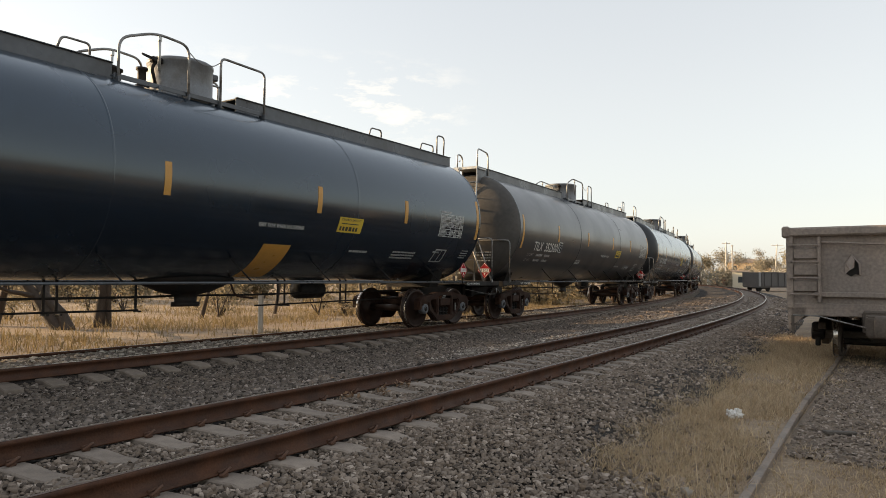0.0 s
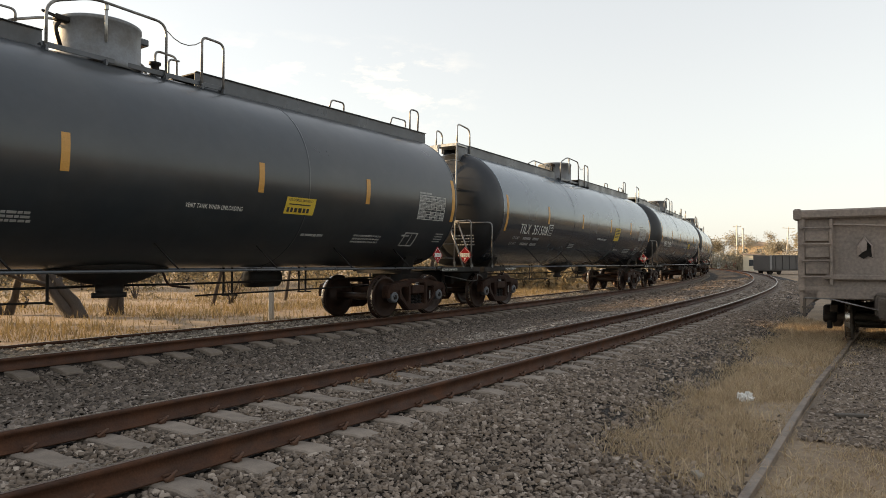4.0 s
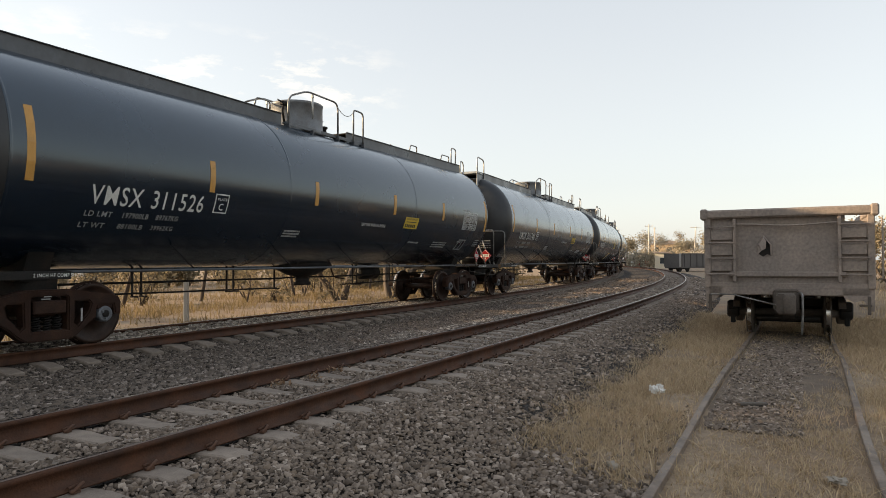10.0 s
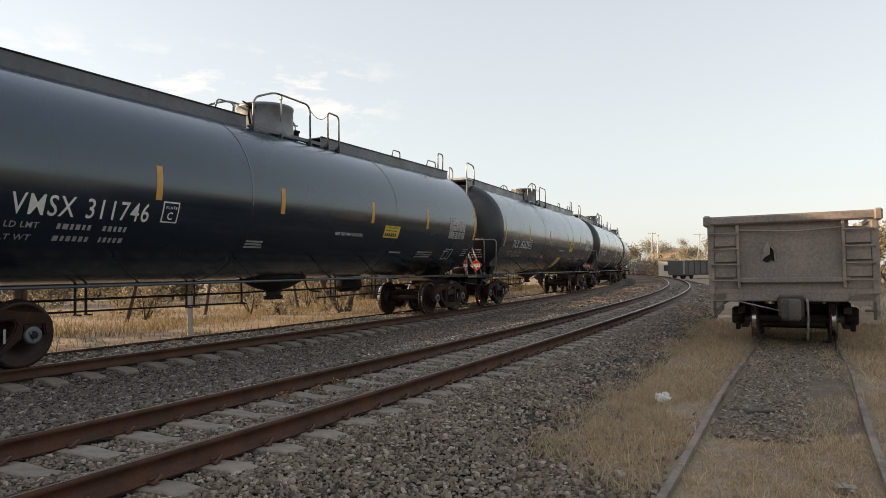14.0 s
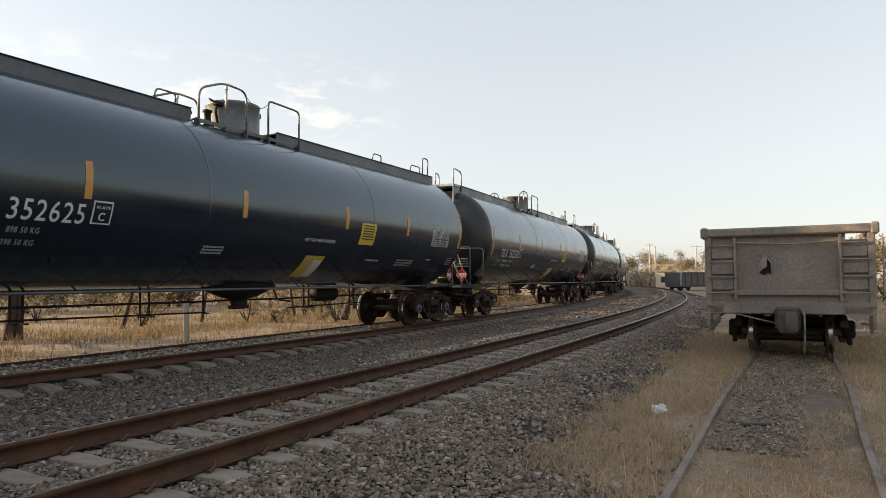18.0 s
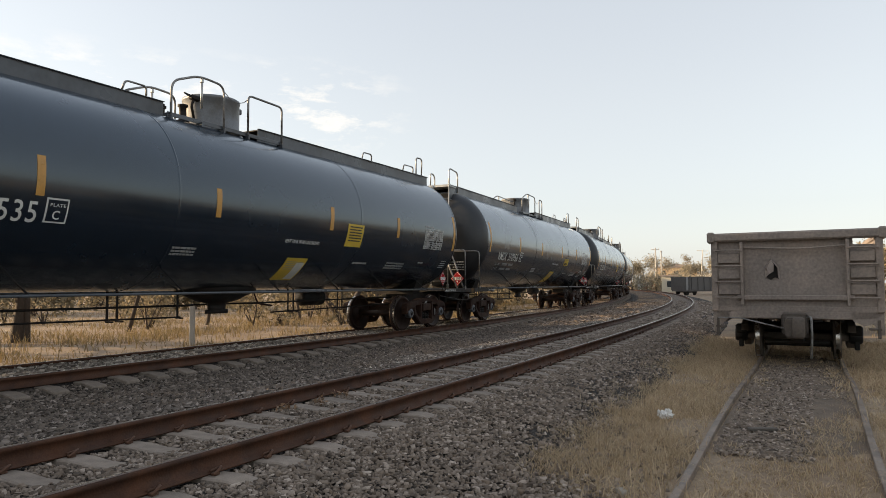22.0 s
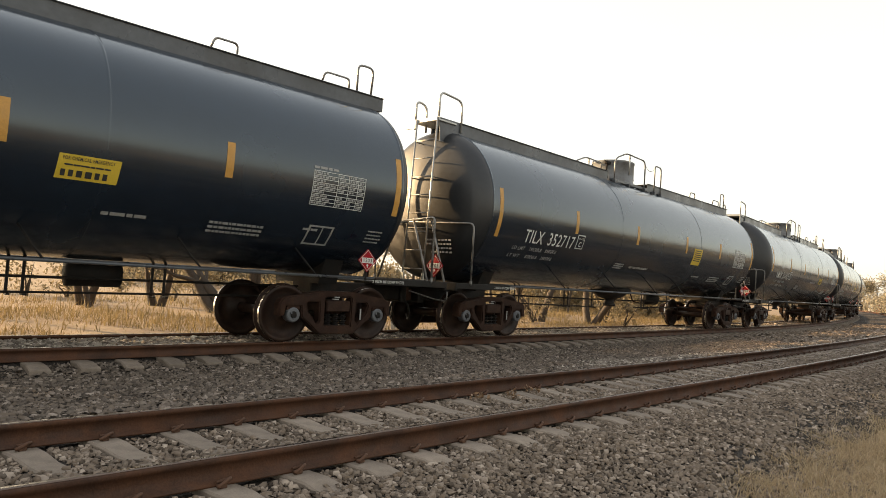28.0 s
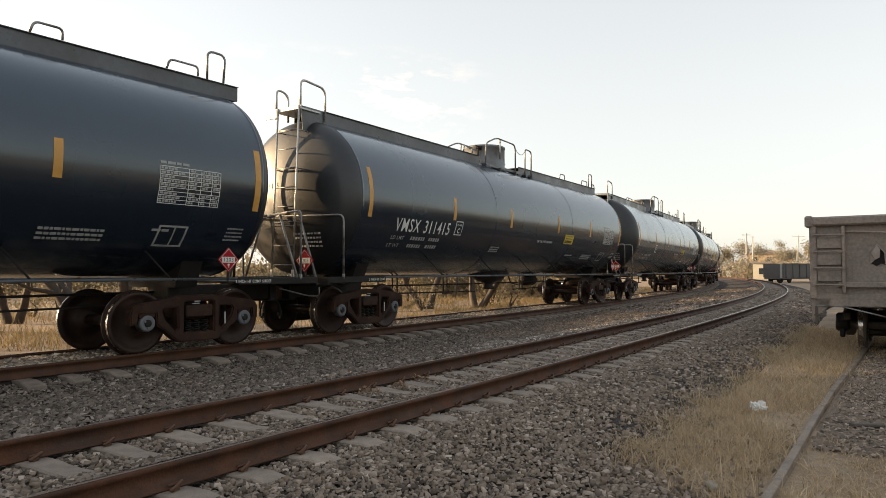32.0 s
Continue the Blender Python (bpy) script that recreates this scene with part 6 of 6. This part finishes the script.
# ---------------------------------------------------------------- stones, grass and litter
def stone_mesh(name, x, y, z, size, seed, mat, shard=False):
    """Angular crushed stones, one small lump each."""
    rs = np.random.RandomState(seed)
    ico = np.array([(-1, -1, -1), (1, -1, -1), (1, 1, -1), (-1, 1, -1), (-1, -1, 1), (1, -1, 1), (1, 1, 1), (-1, 1, 1)]) * 0.72
    fac = np.array([(4, 5, 6), (4, 6, 7), (0, 1, 5), (0, 5, 4), (1, 2, 6), (1, 6, 5), (2, 3, 7), (2, 7, 6), (3, 0, 4), (3, 4, 7)])
    ico[4:] *= np.array([0.74, 0.66, 0.9])
    if shard:       # a ridged chip
        ico = np.array([(-1, -0.8, -0.8), (1, -0.8, -0.8), (1, 0.8, -0.8), (-1, 0.8, -0.8), (-0.6, 0, 0.7), (0.6, 0, 0.7)])
        fac = np.array([(0, 1, 5), (0, 5, 4), (1, 2, 5), (2, 3, 4), (2, 4, 5), (3, 0, 4)])
    m = len(ico)
    n = len(x)
    a = rs.uniform(0, 2 * np.pi, n)
    tl = rs.normal(0, 0.40, n)
    sc = size[:, None] * rs.uniform(0.55, 1.35, (n, 3)) * np.array([1.22, 0.92, 0.66 if shard else 0.62])
    P = (ico[None] + rs.uniform(-0.42, 0.42, (n, m, 3))) * sc[:, None, :]
    ca, sa, ct, st = np.cos(a)[:, None], np.sin(a)[:, None], np.cos(tl)[:, None], np.sin(tl)[:, None]
    X, Y, Z = P[..., 0], P[..., 1], P[..., 2]
    Y, Z = Y * ct - Z * st, Y * st + Z * ct
    X, Y = X * ca - Y * sa, X * sa + Y * ca
    V = np.stack([X + x[:, None], Y + y[:, None], Z + z[:, None]], 2).reshape(-1, 3)
    F = (fac[None] + (np.arange(n) * m)[:, None, None]).reshape(-1, 3)
    return soup(name, V, F, mat)


def scatter_stones(name, s0, s1, v0, v1, per_m2, size, seed, label, shard=True, mat="stones", patches=None):
    """Stones packed side by side: a staggered grid, shaken, so that dark gaps stay between them."""
    rs = np.random.RandomState(seed)
    gap = per_m2 ** -0.5
    gs, gv = np.meshgrid(np.arange(s0, s1, gap), np.arange(v0, v1, gap))
    gs[1::2] += gap / 2
    s, v = (gs + rs.normal(0, gap * 0.24, gs.shape)).ravel(), (gv + rs.normal(0, gap * 0.24, gv.shape)).ravel()
    n = len(s)
    keep = np.ones(n, bool)
    for c in (0.0, D_TRAIN):
        for side in (-1, 1):
            keep &= np.abs(v - c - side * GAUGE) > 0.085
    keep &= rs.uniform(0, 1, n) < np.where(v > grass_edge(s) - 0.15, 1.0, np.where(v > grass_edge(s) - 0.8, 0.45, 0.10))
    # sleepers stay bare
    off = lambda q, pitch: np.abs((q / pitch + 0.5) % 1 - 0.5) * pitch
    ph = np.where(v < 2.0, off(s - MAIN_FIRST + MAIN_SKEW * v, MAIN_PITCH), off(s - TRAIN_FIRST, TRAIN_PITCH))
    on = ((np.abs(v) < 1.13) & (np.abs(v + 0.05) > 0.16) | ((np.abs(v - D_TRAIN) < 1.30) & (np.abs(v - D_TRAIN) > 0.68))) & (ph < 0.135)
    keep &= ~(on & (rs.uniform(0, 1, n) < 0.985))
    inside = np.abs(v - D_TRAIN) < 0.66
    if mat in ("stones", "dark_stones"):
        keep &= ~(inside & (s < 36))
    if patches:
        near = np.zeros(n, bool)
        for ps, pv, ls, lv in patches:
            near |= ((s - ps) / ls) ** 2 + ((v - pv) / lv) ** 2 + 0.5 * np.sin(s * 7 + v * 11) < rs.uniform(0.4, 1.2, n)
        keep &= near
    s, v = s[keep], v[keep]
    x, y = on_main(s, v)
    z = 0.012 + np.interp(v, BED_V, BED_Z, left=0.0, right=0.0) + rs.uniform(-0.012, 0.018, len(s))
    sz = size * rs.uniform(0.55, 1.3, len(s))
    tagged(new(name, stone_mesh(name, x, y, z, sz, seed, M[mat], shard)), label, "ballast stones", kind="stuff")


scatter_stones("ballast_near", -5, 8, -3.9, 1.0, 930, 0.0232, 81, "grey-brown crushed ballast stones beside the near track", shard=False)
scatter_stones("ballast_middle", 8, 30, -2.7, 1.0, 640, 0.0232, 82, "grey crushed ballast stones along the near track", mat="stones")
scatter_stones("ballast_between", -10, 25, 1.0, D_TRAIN - 0.66, 530, 0.0232, 83, "dark crushed ballast stones between the tracks", mat="dark_stones")
scatter_stones("ballast_verge", -11, 25, D_TRAIN + 0.66, D_TRAIN + 2.6, 300, 0.030, 88, "dark crushed ballast stones behind the train", mat="dark_stones")
scatter_stones("ballast_far", 25, 62, -2.4, D_TRAIN + 2.6, 42, 0.062, 85, "grey crushed ballast stones farther along the tracks")
# sunlight between the train's rails is given by these stones' colours
scatter_stones("pale_ballast", -11, 36, D_TRAIN - 0.66, D_TRAIN + 0.66, 400, 0.032, 86, "broken stones coloured as sunlit sparkle between the rails under the train", mat="sun_pale_stones")
# pale patches along the far rail imitate sun that passes under the tanks
scatter_stones("spilled_stones", 9, 34, 1.0, 3.0, 700, 0.027, 87, "broken stones coloured pale as a stripe of sun beside the empty track", mat="sun_pale_stones",
               patches=[(11.8, 1.40, 2.2, 0.24), (15.4, 1.38, 2.8, 0.24), (18.9, 1.34, 2.2, 0.20), (23.3, 1.40, 1.5, 0.24), (26.3, 1.45, 1.0, 0.25), (30.0, 2.1, 1.6, 0.35), (12.3, 2.55, 0.7, 0.22)])
scatter_stones("ballast_left", -12, -5, -2.5, 1.0, 420, 0.028, 84, "grey crushed ballast stones along the near track")


def grass_mesh(name, x, y, z, h, width, seed, mat, bend=0.5):
    """Dry blades, each bent once."""
    rs = np.random.RandomState(seed)
    n = len(x)
    a = rs.uniform(0, 2 * np.pi, n)
    l = rs.uniform(0, 2 * np.pi, n)
    k = np.abs(rs.normal(0, bend, n)) * h
    w = width * rs.uniform(0.6, 1.4, n)
    dx, dy, ex, ey = np.cos(a) * w, np.sin(a) * w, np.cos(l) * k, np.sin(l) * k
    V = np.stack([np.stack([x - dx, y - dy, z], 1), np.stack([x + dx, y + dy, z], 1),
                  np.stack([x + dx * 0.7 + ex * 0.35, y + dy * 0.7 + ey * 0.35, z + h * 0.6], 1), np.stack([x - dx * 0.7 + ex * 0.35, y - dy * 0.7 + ey * 0.35, z + h * 0.6], 1),
                  np.stack([x + ex, y + ey, z + h], 1)], 1).reshape(-1, 3)
    i = np.arange(n) * 5
    F = np.concatenate([np.stack([i, i + 1, i + 2], 1), np.stack([i, i + 2, i + 3], 1), np.stack([i + 3, i + 2, i + 4], 1)])
    return soup(name, V, F, mat)


def clumped(rs, x, y, freq, thr):
    """A soft patchy mask from a few crossed waves."""
    m = np.zeros(len(x))
    for k in range(5):
        a, p = rs.uniform(0, 6.28), rs.uniform(0, 6.28)
        m += np.sin((x * np.cos(a) + y * np.sin(a)) * freq * rs.uniform(0.6, 1.6) + p)
    return m / 2.2 > thr


def build_grass():
    rs = np.random.RandomState(91)
    # between the main track and the siding, and over the siding itself, in tufts
    n = 34000
    d, r = rs.uniform(-3.0, 22, n), rs.uniform(-6.0, 3.4, n)
    x, y = SID_D[0] * d + SID_R[0] * (SID_OFF + r), SID_D[1] * d + SID_R[1] * (SID_OFF + r)
    s, v = line_sv(x, y)
    edge = grass_edge(s) + 0.10
    keep = (v < edge + rs.normal(0, 0.13, n)) & ((d < 10) | (rs.uniform(0, 1, n) < 0.62)) & (np.abs(np.abs(r) - GAUGE) > 0.12) & (np.hypot(x, y) > 0.7)
    gravel = (r > -0.70) & (r < 0.10 + 0.22 * np.sin(d * 2.1)) & (d > 7.3 + 0.3 * np.sin(r * 9)) & (d < 10.8) | (np.abs(r) < 0.45) & (d > 9.5) & (d < 15)
    keep &= ~(gravel & (rs.uniform(0, 1, n) < 0.96))
    keep &= clumped(np.random.RandomState(3), x, y, 2.2, -0.55) | (rs.uniform(0, 1, n) < 0.35) | (d < 7.3) & (np.abs(r) < 0.7) & (rs.uniform(0, 1, n) < 0.8)
    cx, cy, cr, cv, cd = x[keep], y[keep], r[keep], v[keep], d[keep]
    tall = rs.gamma(5.0, 0.2, len(cx)) * np.clip((edge[keep] - cv) / 0.5, 0.5, 1) * np.where(np.abs(cr) < 0.8, 0.6, 1.0)
    per = np.clip((tall * 12).astype(int) + 4, 4, 26)
    k = np.repeat(np.arange(len(cx)), per)
    sp = 0.034 + 0.040 * tall[k]
    x, y = cx[k] + rs.normal(0, 1, len(k)) * sp, cy[k] + rs.normal(0, 1, len(k)) * sp
    h = 0.014 + 0.078 * tall[k] * rs.uniform(0.3, 1.15, len(k))
    tagged(new("dry_grass", grass_mesh("dry_grass", x, y, ground_z(x, y) - 0.01, h, np.where(cd[k] < 11, 0.0041, 0.0066), 92, M["dry_grass"], 1.25)), "straw-brown dry grass tufts beside and over the siding", "grass", kind="stuff")
    # small stones over the siding's gravel
    n = 9000
    d, r = rs.uniform(7.1, 15.5, n), rs.uniform(-0.68, 0.68, n)
    r = np.where((rs.uniform(0, 1, n) < 0.7) | (r > 0.15) & (d < 11), np.minimum(r * 0.7 - 0.18, 0.2), r)
    x, y = SID_D[0] * d + SID_R[0] * (SID_OFF + r), SID_D[1] * d + SID_R[1] * (SID_OFF + r)
    tagged(new("siding_gravel", stone_mesh("siding_gravel", x, y, np.full(n, 0.028) + rs.uniform(-0.01, 0.014, n), 0.017 * rs.uniform(0.5, 1.3, n), 95, M["stones"], True)), "small dark gravel between the siding's rails", "gravel", kind="stuff")
    # sunlit field behind the train
    n = 130000
    s, v = rs.uniform(-40, 70, n), D_TRAIN + 2.5 + rs.gamma(1.25, 6.5, n)
    x, y = on_main(s, v)
    keep = clumped(np.random.RandomState(5), x, y, 0.9, -0.2) | (rs.uniform(0, 1, n) < 0.15)
    x, y, v = x[keep], y[keep], v[keep]
    h = rs.gamma(4.0, 0.045, len(x)) * np.clip((v - D_TRAIN - 1.6) / 4, 0.35, 1)
    tagged(new("field_grass", grass_mesh("field_grass", x, y, np.full(len(x), -0.02), h, 0.0105, 93, M["straw"], 0.7)), "golden sunlit dry grass in the field behind the train", "grass", kind="stuff")
    # thin verge beyond the gondola and the road
    n = 40000
    d, r = rs.uniform(14, 70, n), rs.uniform(1.6, 26, n)
    x, y = SID_D[0] * d + SID_R[0] * r, SID_D[1] * d + SID_R[1] * r
    keep = (np.abs(r - 6.5 - np.maximum(0, d - 30) * 0.12) > 3.0) & clumped(np.random.RandomState(6), x, y, 0.8, -0.2)
    x, y = x[keep], y[keep]
    tagged(new("verge_grass", grass_mesh("verge_grass", x, y, ground_z(x, y) - 0.02, rs.gamma(3.0, 0.06, len(x)), 0.010, 94, M["dry_grass"])), "dry grass along the dirt road", "grass", kind="stuff")


build_grass()


def build_litter():
    rs = random.Random(17)
    for x, y, w, h, label in ((3.43, 8.00, 0.085, 0.10, "crumpled white plastic cup in the grass"), (3.52, 8.01, 0.105, 0.11, "crumpled white plastic cup lying in the grass"), (3.37, 4.62, 0.12, 0.05, "flat grey-brown scrap in the grass")):
        bm = B()
        bmesh.ops.create_icosphere(bm, subdivisions=3, radius=0.5)
        for v in bm.verts:
            k = 1 + 0.75 * noise.noise(v.co * 4.3 + Vector((x * 3, y * 5, 0))) + 0.45 * noise.noise(v.co * 11)
            v.co = Vector((v.co.x * w * k, v.co.y * w * k, (v.co.z * 0.9) * h * k))
        ob = part("litter", bm, M["paper" if h > 0.06 else "large_stone"])
        ob.matrix_basis = pose(x, y, h * 0.5 + 0.03, 0, 0, rs.uniform(0, 360))
        tagged(ob, label, "litter")
    q = np.random.RandomState(77)
    for s, v in ((6.0, 0.45), (6.5, 0.42), (7.1, 0.46)):
        C = [(q.normal(0, 0.07), q.normal(0, 0.05), 0.02 + 0.02 * abs(q.normal())) for k in range(7)]
        ob = new("leaf_litter", leaf_mesh("leaf_litter", q, C, 3, 0.03, 0.02, M["dry_leaf"]))
        lx, ly = on_main(s, v)
        ob.location = (float(lx), float(ly), 0.235)
        tagged(ob, "small heap of orange-brown dry leaves on the ballast", "leaves", kind="stuff")
    bm = B()
    box(bm, 0, 0, 0, 0.36, 0.07, 0.03, 0.006)
    ob = part("wood_plank", bm, M["wood_tie"])
    ob.matrix_basis = pose(4.24, 7.19, 0.055, 0, 3, 8)
    tagged(ob, "short dark weathered plank on the gravel", "plank")
    for k, (x, y, w) in enumerate(((0.71, 6.0, 0.10), (1.9, 5.2, 0.07), (-0.2, 4.9, 0.06))):
        me = stone_mesh("large_stone", np.array([0.0]), np.array([0.0]), np.array([0.0]), np.array([w]), 100 + k, M["large_stone"])
        ob = new("large_stone", me)
        ob.matrix_basis = Matrix.Translation((x, y, 0.05 if k else 0.07)) @ Matrix.Diagonal((1, 1, 0.5, 1))
        tagged(ob, "pale flat stone on the ballast", "stone")


build_litter()

# fence post in the field
bm = B()
box(bm, 0, 0, 0.55, 0.13, 0.13, 1.2, 0.01)
post = part("fence_post", bm, M["pole_concrete"])
post.matrix_basis = Matrix.Translation((*place(-14.6, 20.5), 0))
tagged(post, "weathered concrete fence post in the dry field", "fence post")


# ---------------------------------------------------------------- movement
def travel(t):
    """How far the train has rolled by t seconds."""
    return 5.12 * t - 0.006 * t * t


def car_pose(k, t):
    """Car k of the train: its two bogies stay on the line."""
    u = 18.7 * (k - 1) + 8.0 - travel(t)
    a, b = Vector((*on_train(u + BOGIE_F), Z_TRAIN)), Vector((*on_train(u + BOGIE_R), Z_TRAIN))
    c = a.lerp(b, -BOGIE_F / (BOGIE_R - BOGIE_F))
    return Matrix.Translation(c) @ Matrix.Rotation(math.atan2(b.y - a.y, b.x - a.x), 4, "Z")


def motions():
    for k, car in enumerate(TRAIN):
        walk(car, [(t, car_pose(k, t)) for t in np.linspace(0, 32, 49)])
        for bogie in car.children:
            if not bogie.name.startswith("bogie"):
                continue
            for ws in bogie.children:
                if ws.name.startswith("wheelset"):
                    x = ws.location.x
                    walk(ws, [(t, pose(x, 0, WHEEL_R, 0, -math.degrees(travel(t) / WHEEL_R), 0)) for t in np.arange(0, 32.01, 4 / 30)])


motions()
